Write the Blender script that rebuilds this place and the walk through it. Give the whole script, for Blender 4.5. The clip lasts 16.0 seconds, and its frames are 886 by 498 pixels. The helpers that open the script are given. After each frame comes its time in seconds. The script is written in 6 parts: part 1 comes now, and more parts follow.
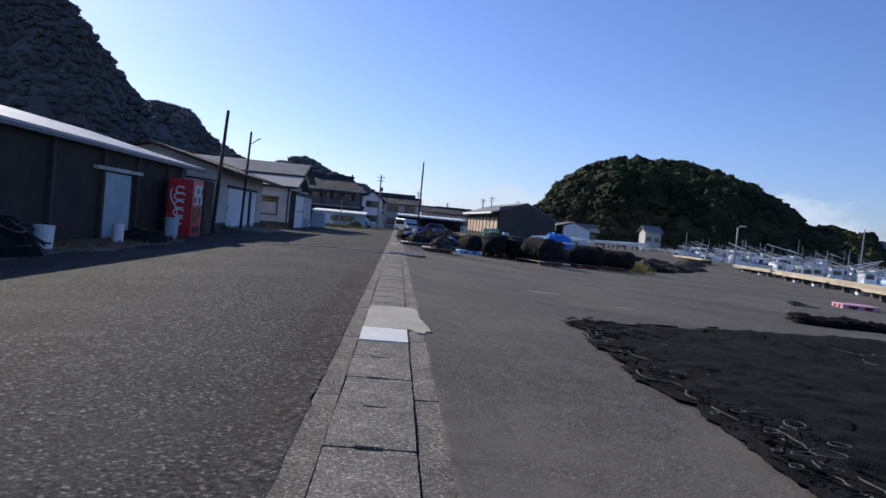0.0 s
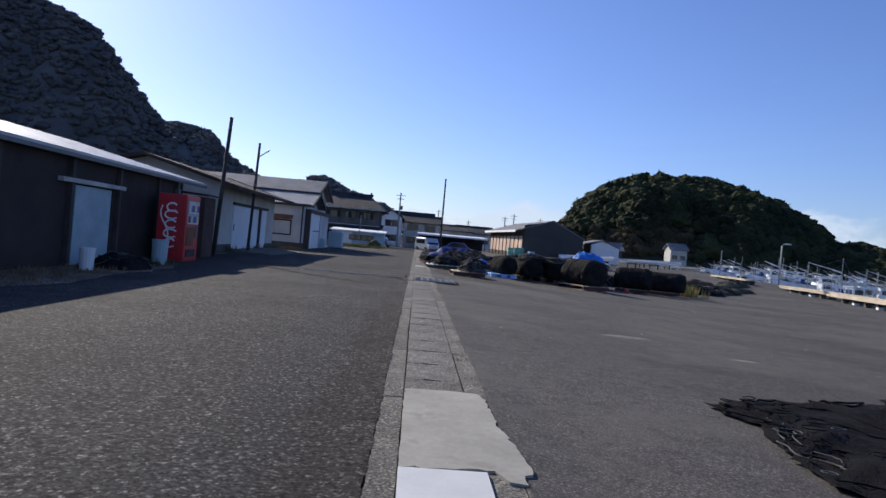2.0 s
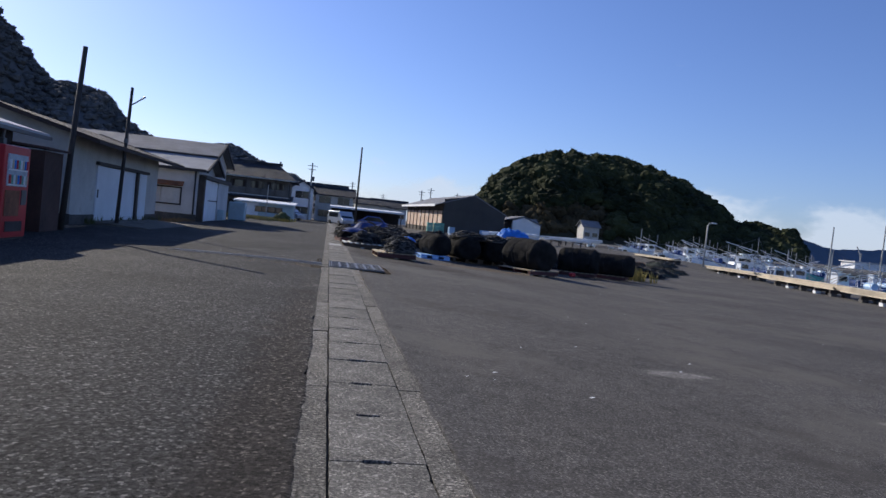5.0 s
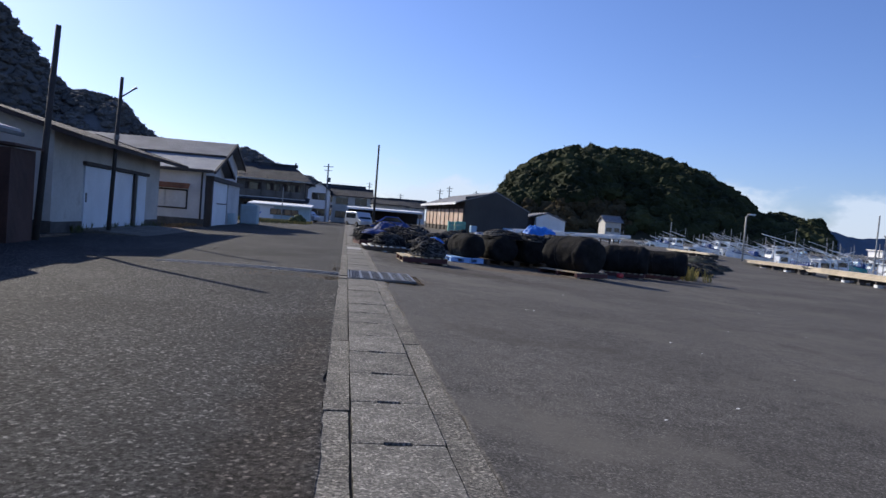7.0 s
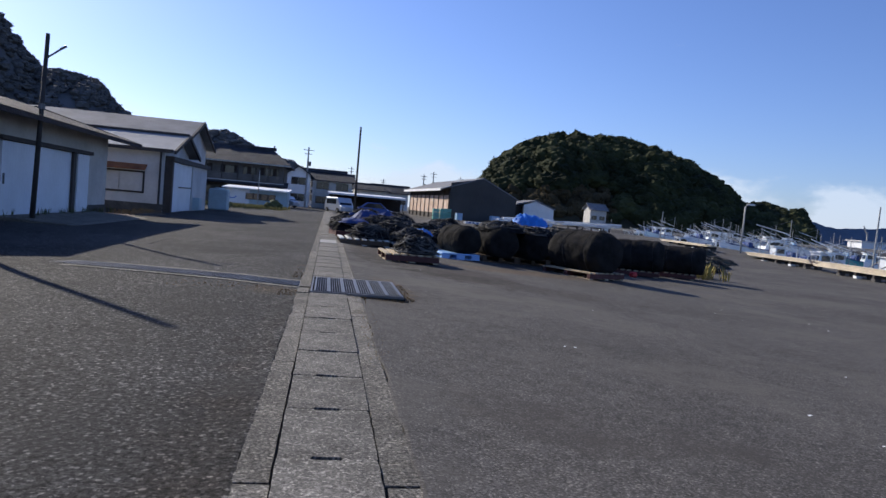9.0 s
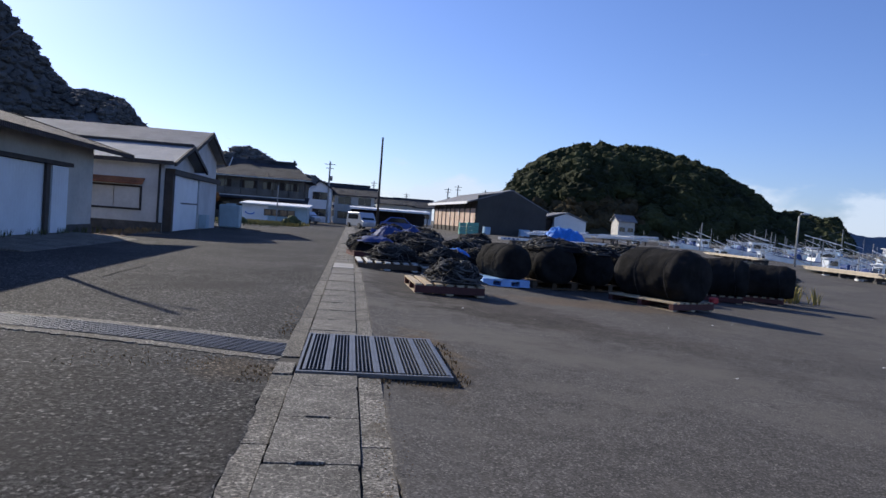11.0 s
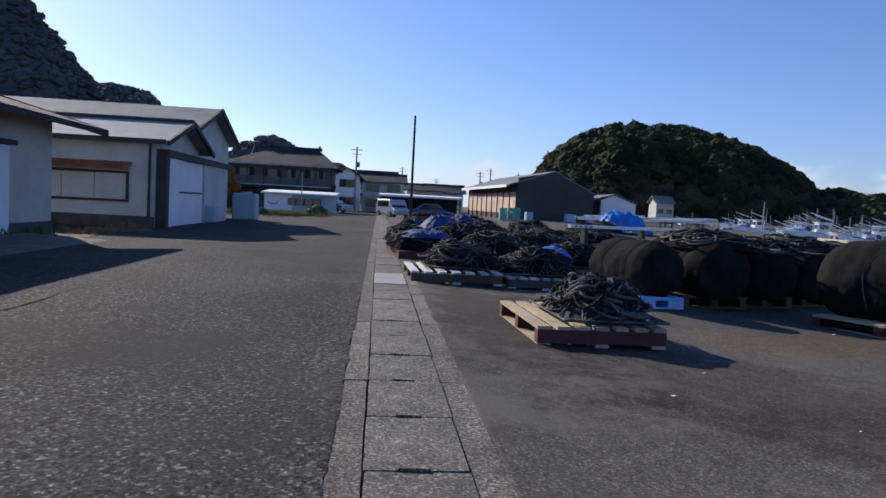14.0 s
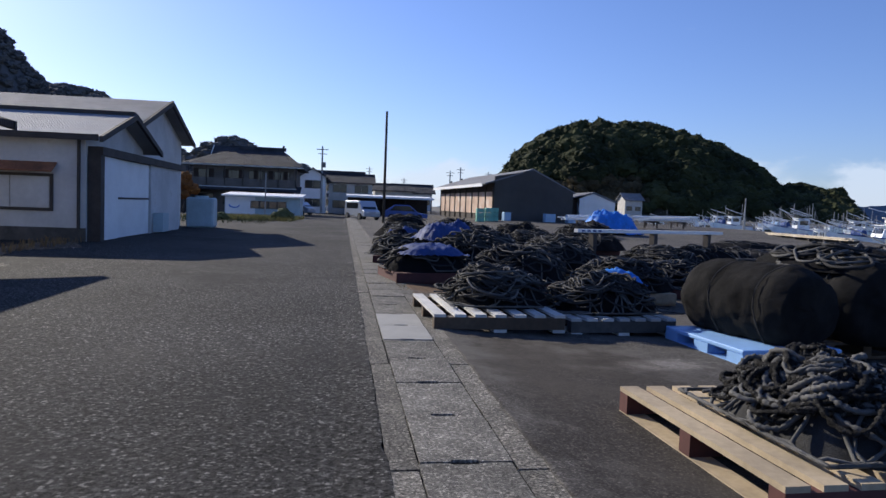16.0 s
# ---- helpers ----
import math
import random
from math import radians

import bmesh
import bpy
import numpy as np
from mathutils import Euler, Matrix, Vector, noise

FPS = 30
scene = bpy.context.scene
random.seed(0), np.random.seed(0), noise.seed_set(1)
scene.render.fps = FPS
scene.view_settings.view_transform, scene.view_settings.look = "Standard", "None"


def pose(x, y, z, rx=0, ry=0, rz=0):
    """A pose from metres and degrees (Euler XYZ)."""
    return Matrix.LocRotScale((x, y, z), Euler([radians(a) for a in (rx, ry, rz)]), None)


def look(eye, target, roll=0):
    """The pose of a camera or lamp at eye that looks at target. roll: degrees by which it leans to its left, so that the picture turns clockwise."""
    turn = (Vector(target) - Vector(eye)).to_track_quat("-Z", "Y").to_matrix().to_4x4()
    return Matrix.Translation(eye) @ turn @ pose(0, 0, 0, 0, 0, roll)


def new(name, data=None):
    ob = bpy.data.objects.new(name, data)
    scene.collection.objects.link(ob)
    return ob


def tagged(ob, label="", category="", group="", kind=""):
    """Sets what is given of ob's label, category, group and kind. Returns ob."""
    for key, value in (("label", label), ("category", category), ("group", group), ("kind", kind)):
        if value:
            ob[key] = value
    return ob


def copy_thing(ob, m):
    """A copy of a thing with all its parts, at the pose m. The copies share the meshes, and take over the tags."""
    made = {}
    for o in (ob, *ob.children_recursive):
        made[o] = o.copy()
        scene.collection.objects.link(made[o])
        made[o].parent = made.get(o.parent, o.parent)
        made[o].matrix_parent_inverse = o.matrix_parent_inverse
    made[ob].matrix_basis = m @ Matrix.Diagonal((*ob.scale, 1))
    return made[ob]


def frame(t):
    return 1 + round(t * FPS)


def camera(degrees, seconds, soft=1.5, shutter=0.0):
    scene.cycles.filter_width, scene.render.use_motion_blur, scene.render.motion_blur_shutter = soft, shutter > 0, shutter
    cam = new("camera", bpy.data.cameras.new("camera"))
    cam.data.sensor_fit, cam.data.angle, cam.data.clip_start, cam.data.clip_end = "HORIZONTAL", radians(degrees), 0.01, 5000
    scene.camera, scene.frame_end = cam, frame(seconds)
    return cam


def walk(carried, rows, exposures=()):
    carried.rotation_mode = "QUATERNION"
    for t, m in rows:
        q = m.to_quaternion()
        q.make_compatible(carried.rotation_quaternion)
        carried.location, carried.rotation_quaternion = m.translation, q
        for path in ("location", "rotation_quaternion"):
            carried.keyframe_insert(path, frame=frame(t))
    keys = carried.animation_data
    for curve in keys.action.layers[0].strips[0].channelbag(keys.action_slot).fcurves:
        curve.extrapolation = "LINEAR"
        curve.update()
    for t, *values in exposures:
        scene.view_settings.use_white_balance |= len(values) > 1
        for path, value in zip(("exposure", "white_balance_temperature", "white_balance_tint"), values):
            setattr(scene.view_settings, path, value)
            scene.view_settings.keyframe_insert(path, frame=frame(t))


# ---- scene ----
cam = camera(65.0, 16.0)
PATH = [
    (0, (0.247, -4.432, 1.048), (0.382, -2.438, 0.98), 5.4),
    (0.5, (0.234, -3.662, 1.042), (0.486, -1.68, 0.945), 4.2),
    (1, (0.107, -2.676, 1.046), (0.207, -0.68, 0.973), 3.9),
    (1.5, (0.157, -1.923, 1.031), (0.41, 0.057, 0.906), 5.2),
    (2, (-0.001, -1.092, 1.084), (0.076, 0.907, 1.064), 5.1),
    (2.5, (-0.011, -0.403, 1.058), (0.293, 1.572, 0.969), 5.3),
    (3, (0.034, 0.578, 1.031), (0.292, 2.56, 0.948), 5.8),
    (3.5, (0.025, 1.197, 1.071), (0.445, 3.151, 0.982), 5.8),
    (4, (-0.084, 2.184, 1.057), (0.19, 4.165, 1.028), 5.7),
    (6.5, (-0.1, 4.95, 1.085), (0.338, 6.896, 0.942), 6.4),
    (7, (-0.091, 6.04, 1.02), (0.191, 8.018, 0.943), 4.5),
    (7.5, (-0.079, 6.734, 1.075), (0.267, 8.7, 0.949), 6.1),
    (8, (-0.044, 7.631, 1.1), (0.297, 9.6, 1.016), 4.5),
    (10.5, (0.348, 11.188, 1.089), (0.672, 13.155, 0.924), 6.1),
    (11, (0.313, 12.328, 1.11), (0.579, 14.309, 1.031), 4.3),
    (11.5, (0.321, 13.187, 1.092), (0.541, 15.172, 0.98), 6.4),
    (12, (0.331, 14.163, 1.112), (0.554, 16.149, 1.033), 5.8),
    (12.5, (0.292, 14.861, 1.134), (0.582, 16.839, 1.077), 7.5),
    (13, (0.251, 15.845, 1.083), (0.485, 17.827, 0.967), 3.4),
    (13.5, (0.132, 16.559, 1.078), (0.302, 18.548, 0.943), 5.2),
    (14, (0.017, 17.544, 1.062), (0.207, 19.531, 0.938), 3.0),
    (14.5, (-0.099, 18.399, 1.049), (0.047, 20.392, 0.951), 5.9),
    (15, (-0.225, 19.081, 1.076), (0.011, 21.063, 0.952), 4.4),
    (15.5, (-0.306, 19.914, 1.097), (-0.091, 21.899, 0.994), 5.2),
    (16, (-0.358, 20.701, 1.148), (-0.071, 22.676, 1.027), 2.2),
]
walk(cam, [(t, look(eye, target, roll)) for t, eye, target, roll in PATH],
     [(0.0, 0.24), (2.2, 0.26), (3.0, 0.0), (3.6, -0.06), (4.0, 0.12), (6.3, 0.2), (7.0, 0.31), (8.0, 0.31), (10.4, 0.31), (11.0, 0.34), (11.6, 0.25), (12.5, 0.22), (13.2, 0.26), (16.0, 0.30)])


# ---- world, sun, exposure ----
SUN_EL, SUN_AZ = 26.6, -36.5          # degrees; azimuth clockwise from +y
world = bpy.data.worlds.new("sky")
scene.world = world
world.use_nodes = True
wn, wl = world.node_tree.nodes, world.node_tree.links
sky = wn.new("ShaderNodeTexSky")
sky.sky_type, sky.sun_disc = "NISHITA", False
sky.sun_elevation, sky.sun_rotation = radians(SUN_EL), radians(SUN_AZ)
sky.altitude, sky.air_density, sky.dust_density, sky.ozone_density = 0, 1.0, 0.45, 2.8
wn["Background"].inputs[1].default_value = 0.085
tone = wn.new("ShaderNodeMix")
tone.data_type, tone.blend_type = "RGBA", "MULTIPLY"
tone.inputs[0].default_value, tone.inputs[7].default_value = 1.0, (0.86, 0.97, 1.43, 1)
wl.new(sky.outputs[0], tone.inputs[6])
wl.new(tone.outputs[2], wn["Background"].inputs[0])
sun = new("sun", bpy.data.lights.new("sun", "SUN"))
sun.data.energy, sun.data.angle, sun.data.color = 4.6, radians(0.6), (1.0, 0.92, 0.80)
_a, _e = radians(SUN_AZ), radians(SUN_EL)
sun.matrix_world = look((0, 0, 60), (-math.sin(_a) * math.cos(_e) * 50, -math.cos(_a) * math.cos(_e) * 50, 60 - math.sin(_e) * 50))
scene.view_settings.exposure = 0.24


# ---- materials ----
def mat(name, base, rough=0.8, metal=0.0, vary=0.25, big=0.6, fine=30.0, bump=0.3, depth=0.005, tint=None, random_piece=0.0,
        wave=None, speck=0.0, stain=None, spec=0.5, chip=3.4, grit=0.9, lump=None):
    m = bpy.data.materials.new(name)
    m.use_nodes = True
    n, l = m.node_tree.nodes, m.node_tree.links
    bsdf = n["Principled BSDF"]
    bsdf.inputs["Roughness"].default_value, bsdf.inputs["Metallic"].default_value = rough, metal
    bsdf.inputs["Specular IOR Level"].default_value = spec
    co = n.new("ShaderNodeTexCoord").outputs["Object"]

    def tex(scale, detail=4.0, rgh=0.6):
        t = n.new("ShaderNodeTexNoise")
        t.inputs["Scale"].default_value, t.inputs["Detail"].default_value, t.inputs["Roughness"].default_value = scale, detail, rgh
        l.new(co, t.inputs["Vector"])
        return t.outputs["Fac"]

    def ramp(fac, stops):
        r = n.new("ShaderNodeValToRGB")
        r.color_ramp.elements[0].position, r.color_ramp.elements[1].position = stops[0][0], stops[-1][0]
        r.color_ramp.elements[0].color, r.color_ramp.elements[1].color = (*stops[0][1], 1), (*stops[-1][1], 1)
        l.new(fac, r.inputs[0])
        return r.outputs[0]

    def mix(kind, fac, a, b):
        x = n.new("ShaderNodeMix")
        x.data_type, x.blend_type = "RGBA", kind
        for sock, v in ((x.inputs[0], fac), (x.inputs[6], a), (x.inputs[7], b)):
            if isinstance(v, (int, float)):
                sock.default_value = v
            elif isinstance(v, tuple):
                sock.default_value = (*v, 1)
            else:
                l.new(v, sock)
        return x.outputs[2]

    lo, hi = tuple(c * (1 - vary) for c in base), tuple(min(1, c * (1 + vary)) for c in (tint or base))
    col = ramp(tex(big, 5), [(0.3, lo), (0.7, hi)])
    g1 = tex(fine, 3)
    col = mix("MULTIPLY", 0.6, col, ramp(g1, [(0.3, (1 - vary,) * 3), (0.7, (1, 1, 1))]))
    height = g1
    if speck:
        v = n.new("ShaderNodeTexVoronoi")
        v.inputs["Scale"].default_value = speck
        l.new(co, v.inputs["Vector"])
        g = n.new("ShaderNodeValToRGB")
        g.color_ramp.elements[0].position, g.color_ramp.elements[1].position = 0.0, 1.0
        g.color_ramp.elements[0].color, g.color_ramp.elements[1].color = (0.45, 0.45, 0.45, 1), (chip, chip * 0.985, chip * 0.95, 1)
        for place, level in ((0.55, 0.85), (0.80, 1.2), (0.90, 1.0 + chip * 0.25)):
            g.color_ramp.elements.new(place).color = (level, level, level, 1)
        sep = n.new("ShaderNodeSeparateColor")
        l.new(v.outputs["Color"], sep.inputs[0])
        l.new(sep.outputs[0], g.inputs[0])
        col = mix("MULTIPLY", 0.75, col, g.outputs[0])
        height = tex(speck * 1.1, 4, 0.7)
        col = mix("MULTIPLY", 0.7, col, ramp(tex(7.0, 4, 0.7), [(0.35, (0.75, 0.75, 0.75)), (0.65, (1.2, 1.2, 1.2))]))
        col = mix("MULTIPLY", grit, col, ramp(tex(lump or speck * 0.7, 3, 0.8), [(0.38, (0.30, 0.30, 0.30)), (0.62, (1.7, 1.68, 1.65))]))
    if stain:
        for colour, scale, where in (stain if isinstance(stain, list) else [stain]):
            col = mix("MIX", ramp(tex(scale, 6, 0.7), [(where, (0, 0, 0)), (where + 0.12, (0.85, 0.85, 0.85))]), col, colour)
    if random_piece:
        r = n.new("ShaderNodeObjectInfo").outputs["Random"]
        col = mix("MULTIPLY", 1.0, col, ramp(r, [(0.0, (1 - random_piece,) * 3), (1.0, (1, 1, 1))]))
    l.new(col, bsdf.inputs["Base Color"])
    b = n.new("ShaderNodeBump")
    b.inputs["Strength"].default_value, b.inputs["Distance"].default_value = bump, depth
    if wave:
        axis, scale = wave
        w = n.new("ShaderNodeTexWave")
        w.bands_direction = axis
        w.inputs["Scale"].default_value = scale
        l.new(co, w.inputs["Vector"])
        height = w.outputs["Fac"]
    l.new(height, b.inputs["Height"])
    l.new(b.outputs[0], bsdf.inputs["Normal"])
    return m


M = dict(
    # Road specks: pale stone chips, with sun glints on them put into the colour.
    road=mat("road_asphalt", (0.058, 0.057, 0.0555), 0.93, vary=0.25, big=0.35, fine=22, bump=0.6, depth=0.012, speck=62, spec=0.08, chip=4.6, grit=1.0, lump=30, stain=[((0.034, 0.033, 0.032), 0.3, 0.54), ((0.066, 0.062, 0.058), 0.18, 0.56)]),
    apron=mat("apron_asphalt", (0.108, 0.101, 0.092), 0.9, vary=0.2, big=0.25, fine=24, bump=0.35, depth=0.006, speck=100, spec=0.1, chip=2.4, grit=0.4, stain=[((0.128, 0.118, 0.102), 0.3, 0.50), ((0.066, 0.059, 0.052), 0.45, 0.55), ((0.16, 0.145, 0.12), 1.7, 0.70)]),
    concrete=mat("worn_concrete", (0.205, 0.194, 0.172), 0.92, vary=0.3, big=3.0, fine=60, bump=0.5, depth=0.005, random_piece=0.25, speck=100, spec=0.2, chip=2.6, grit=0.6, stain=[((0.075, 0.07, 0.058), 2.2, 0.56), ((0.26, 0.25, 0.225), 5.0, 0.66)]),
    kerb=mat("kerb_concrete", (0.205, 0.192, 0.166), 0.93, vary=0.35, big=2.0, fine=40, bump=0.7, depth=0.008, random_piece=0.25, speck=85, spec=0.2, chip=2.4, stain=[((0.085, 0.07, 0.048), 1.6, 0.57), ((0.05, 0.048, 0.042), 6.0, 0.62)]),
    pale=mat("pale_concrete", (0.30, 0.295, 0.275), 0.85, vary=0.12, big=3, fine=40, bump=0.3, depth=0.003),
    white_lid=mat("white_lid", (0.58, 0.59, 0.575), 0.7, vary=0.08, big=4, fine=40, bump=0.2, depth=0.002),
    mortar=mat("beige_mortar", (0.34, 0.325, 0.275), 0.92, vary=0.22, big=1.5, fine=25, bump=0.6, depth=0.006, stain=((0.22, 0.205, 0.17), 2.5, 0.56)),
    bed=mat("dark_joint", (0.032, 0.028, 0.022), 1.0, vary=0.3, fine=40),
    steel=mat("galvanised_steel", (0.16, 0.163, 0.165), 0.5, 0.6, vary=0.25, big=3, fine=60, bump=0.1),
    wood=mat("pale_pallet_wood", (0.58, 0.46, 0.30), 0.8, vary=0.3, big=2, fine=25, bump=0.4, random_piece=0.35),
    greywood=mat("grey_pallet_wood", (0.66, 0.65, 0.61), 0.85, vary=0.25, big=2, fine=25, bump=0.4, random_piece=0.3),
    redwood=mat("red_stained_wood", (0.12, 0.04, 0.034), 0.8, vary=0.3, big=2, fine=25, bump=0.4, random_piece=0.3),
    bluepl=mat("blue_plastic", (0.27, 0.48, 0.82), 0.45, vary=0.12, big=3, fine=40, bump=0.1),
    pinkpl=mat("pink_plastic", (0.62, 0.30, 0.36), 0.5, vary=0.12, big=3, fine=40, bump=0.1),
    whitepl=mat("white_plastic", (0.75, 0.76, 0.76), 0.5, vary=0.08, big=3, fine=40, bump=0.1),
    net=mat("black_net", (0.016, 0.016, 0.0175), 0.97, vary=0.5, big=2.5, fine=60, bump=1.0, depth=0.03, spec=0.08),
    netlit=mat("dark_net_roll", (0.024, 0.0232, 0.0225), 0.97, vary=0.45, big=3.0, fine=110, bump=0.9, depth=0.014, spec=0.08),
    fray=mat("frayed_rope", (0.036, 0.035, 0.034), 0.9, vary=0.75, big=14, fine=70, bump=1.0, depth=0.03, speck=70, spec=0.2),
    brownwood=mat("brown_pallet_wood", (0.14, 0.095, 0.06), 0.85, vary=0.35, big=2, fine=25, bump=0.4, random_piece=0.3),
    greennet=mat("grey_green_net", (0.050, 0.056, 0.044), 0.95, vary=0.45, big=1.5, fine=40, bump=1.0, depth=0.03, spec=0.1),
    # Leaf greyed and lightened: distance haze is put into this base colour.
    leafhaze=mat("hazed_mountain_leaf", (0.122, 0.122, 0.120), 0.95, vary=0.3, big=0.05, fine=0.9, bump=0.2, depth=0.2, spec=0.05),
    rope=mat("dark_rope", (0.034, 0.034, 0.035), 0.85, vary=0.4, big=8, fine=120, bump=0.8, depth=0.006, spec=0.3),
    ropegrey=mat("grey_rope", (0.115, 0.113, 0.108), 0.85, vary=0.35, big=6, fine=120, bump=0.8, depth=0.006, spec=0.3),
    ropebrown=mat("brown_rope", (0.16, 0.10, 0.06), 0.9, vary=0.3, big=6, fine=120, bump=0.8, depth=0.006),
    tarp=mat("blue_tarp", (0.02, 0.20, 0.66), 0.65, vary=0.25, big=3, fine=20, bump=0.5, depth=0.02),
    tarpdark=mat("navy_tarp", (0.020, 0.055, 0.20), 0.75, vary=0.3, big=3, fine=20, bump=0.5, depth=0.02),
    timber=mat("bright_sawn_timber", (0.62, 0.53, 0.40), 0.8, vary=0.25, big=1.2, fine=18, bump=0.3, random_piece=0.25),
    brown=mat("dark_brown_wood", (0.036, 0.025, 0.021), 0.85, vary=0.4, big=1.0, fine=20, bump=0.5, depth=0.01, wave=("X", 3.0)),
    rust=mat("rusted_sheet", (0.085, 0.045, 0.035), 0.8, vary=0.4, big=1.2, fine=18, bump=0.6, depth=0.02, wave=("Y", 6.0)),
    roofmetal=mat("silver_sheet_roof", (0.42, 0.43, 0.45), 0.5, 0.3, vary=0.2, big=0.8, fine=20, bump=0.6, depth=0.02, wave=("Y", 4.5)),
    roofpale=mat("pale_slate_roof", (0.27, 0.28, 0.30), 0.85, vary=0.15, big=0.8, fine=14, bump=0.5, depth=0.02, wave=("X", 5.0)),
    roofgrey=mat("grey_slate_roof", (0.20, 0.205, 0.22), 0.85, spec=0.15, vary=0.2, big=0.8, fine=14, bump=0.5, depth=0.02, wave=("X", 5.0)),
    rooftile=mat("dark_roof_tile", (0.060, 0.064, 0.073), 0.85, spec=0.1, vary=0.3, big=0.8, fine=10, bump=0.8, depth=0.05, wave=("X", 3.5)),
    roofbrown=mat("brown_roof", (0.045, 0.030, 0.026), 0.85, vary=0.35, big=1.0, fine=14, bump=0.6, depth=0.03, wave=("Y", 4.0)),
    plaster=mat("pale_plaster_wall", (0.56, 0.55, 0.545), 0.9, vary=0.16, big=0.9, fine=9, bump=0.4, depth=0.008, stain=[((0.40, 0.36, 0.33), 0.9, 0.60), ((0.30, 0.22, 0.17), 2.0, 0.70)]),
    plaster2=mat("cream_plaster_wall", (0.51, 0.495, 0.46), 0.9, vary=0.18, big=0.9, fine=9, bump=0.4, depth=0.008, stain=[((0.36, 0.33, 0.29), 0.9, 0.60), ((0.25, 0.19, 0.14), 2.0, 0.70)]),
    greyboard=mat("weathered_grey_board", (0.15, 0.138, 0.125), 0.9, vary=0.3, big=0.8, fine=10, bump=0.5, depth=0.01, wave=("X", 3.0), spec=0.2),
    plinth=mat("dark_plinth", (0.085, 0.08, 0.075), 0.9, vary=0.4, big=2, fine=18, bump=0.5),
    white=mat("white_paint", (0.78, 0.79, 0.80), 0.6, vary=0.08, big=1.0, fine=14, bump=0.15, stain=((0.55, 0.55, 0.53), 0.9, 0.68)),
    door=mat("white_steel_door", (0.72, 0.76, 0.80), 0.55, vary=0.08, big=0.8, fine=10, bump=0.4, depth=0.012, wave=("Y", 2.2), stain=((0.45, 0.42, 0.38), 0.8, 0.7)),
    frame=mat("dark_timber_frame", (0.055, 0.045, 0.04), 0.8, vary=0.3, big=3, fine=25, bump=0.4),
    ruststain=mat("rust_awning", (0.30, 0.12, 0.06), 0.85, vary=0.45, big=2.5, fine=18, bump=0.5),
    pole=mat("dark_wood_pole", (0.045, 0.04, 0.037), 0.85, vary=0.3, big=4, fine=30, bump=0.4),
    conpole=mat("concrete_pole", (0.34, 0.34, 0.33), 0.85, vary=0.15, big=2, fine=30),
    red=mat("vending_red", (0.52, 0.025, 0.03), 0.4, vary=0.12, big=1.2, fine=15, bump=0.05),
    glass=mat("dark_glass", (0.02, 0.025, 0.03), 0.08, vary=0.1, bump=0.0, spec=0.6),
    screen=mat("display_panel", (0.48, 0.55, 0.60), 0.2, vary=0.15, big=3, fine=12, bump=0.05),
    cyan=mat("pale_blue_sheet", (0.36, 0.46, 0.50), 0.6, vary=0.15, big=1.5, fine=15, bump=0.2),
    green=mat("green_crate", (0.15, 0.42, 0.33), 0.5, vary=0.2, big=3, fine=20, bump=0.1),
    orange=mat("orange_brown_panel", (0.52, 0.36, 0.27), 0.8, vary=0.25, big=0.8, fine=10, bump=0.4, wave=("Y", 2.0), stain=((0.66, 0.62, 0.56), 0.9, 0.54)),
    charcoal=mat("charcoal_sheet", (0.052, 0.049, 0.048), 0.75, vary=0.2, big=0.6, fine=12, bump=0.5, depth=0.02, wave=("X", 4.0)),
    hull=mat("white_hull", (0.74, 0.77, 0.80), 0.4, vary=0.08, big=1.0, fine=10, bump=0.1),
    hullblue=mat("pale_blue_hull", (0.30, 0.45, 0.62), 0.4, vary=0.1, big=1.0, fine=10, bump=0.1),
    hullgreen=mat("green_hull", (0.10, 0.42, 0.38), 0.45, vary=0.1, big=1.0, fine=10, bump=0.1),
    leaf=mat("evergreen_leaf", (0.019, 0.028, 0.012), 0.9, vary=0.45, big=0.07, fine=0.9, bump=0.25, depth=0.2, tint=(0.042, 0.048, 0.020), spec=0.12),
    brush=mat("dry_brush", (0.075, 0.060, 0.034), 0.95, vary=0.45, big=0.15, fine=1.1, bump=0.3, depth=0.2, spec=0.05),
    autumn=mat("rusty_autumn_leaf", (0.20, 0.085, 0.03), 0.9, vary=0.4, big=0.6, fine=3.0, bump=0.3, depth=0.05, spec=0.1),
    soil=mat("hill_soil", (0.045, 0.042, 0.022), 0.95, vary=0.4, big=0.1, fine=1.0, bump=0.5, depth=0.1),
    field=mat("far_ground", (0.11, 0.105, 0.09), 0.95, vary=0.3, big=0.05, fine=2.0, bump=0.3),
    # Air haze over the far hills is put into this blue base colour.
    haze=mat("hazed_far_hill", (0.11, 0.15, 0.20), 1.0, vary=0.15, big=0.01, fine=0.05, bump=0.2, spec=0.0),
    dry=mat("dry_grass", (0.36, 0.29, 0.08), 0.9, vary=0.4, big=3, fine=10, bump=0.2),
    grass=mat("weed_green", (0.085, 0.098, 0.035), 0.9, vary=0.4, big=3, fine=10, bump=0.2),
    earth=mat("bare_brown_earth", (0.20, 0.155, 0.115), 0.95, vary=0.4, big=1.2, fine=14, bump=0.6, depth=0.02, speck=40, spec=0.1),
    dead=mat("brown_weeds", (0.24, 0.155, 0.07), 0.95, vary=0.4, big=5, fine=20, bump=0.4),
    tyre=mat("black_rubber", (0.02, 0.02, 0.02), 0.85, vary=0.2, fine=30),
    carsilver=mat("silver_car_paint", (0.50, 0.54, 0.60), 0.3, 0.4, vary=0.05, fine=10, bump=0.0),
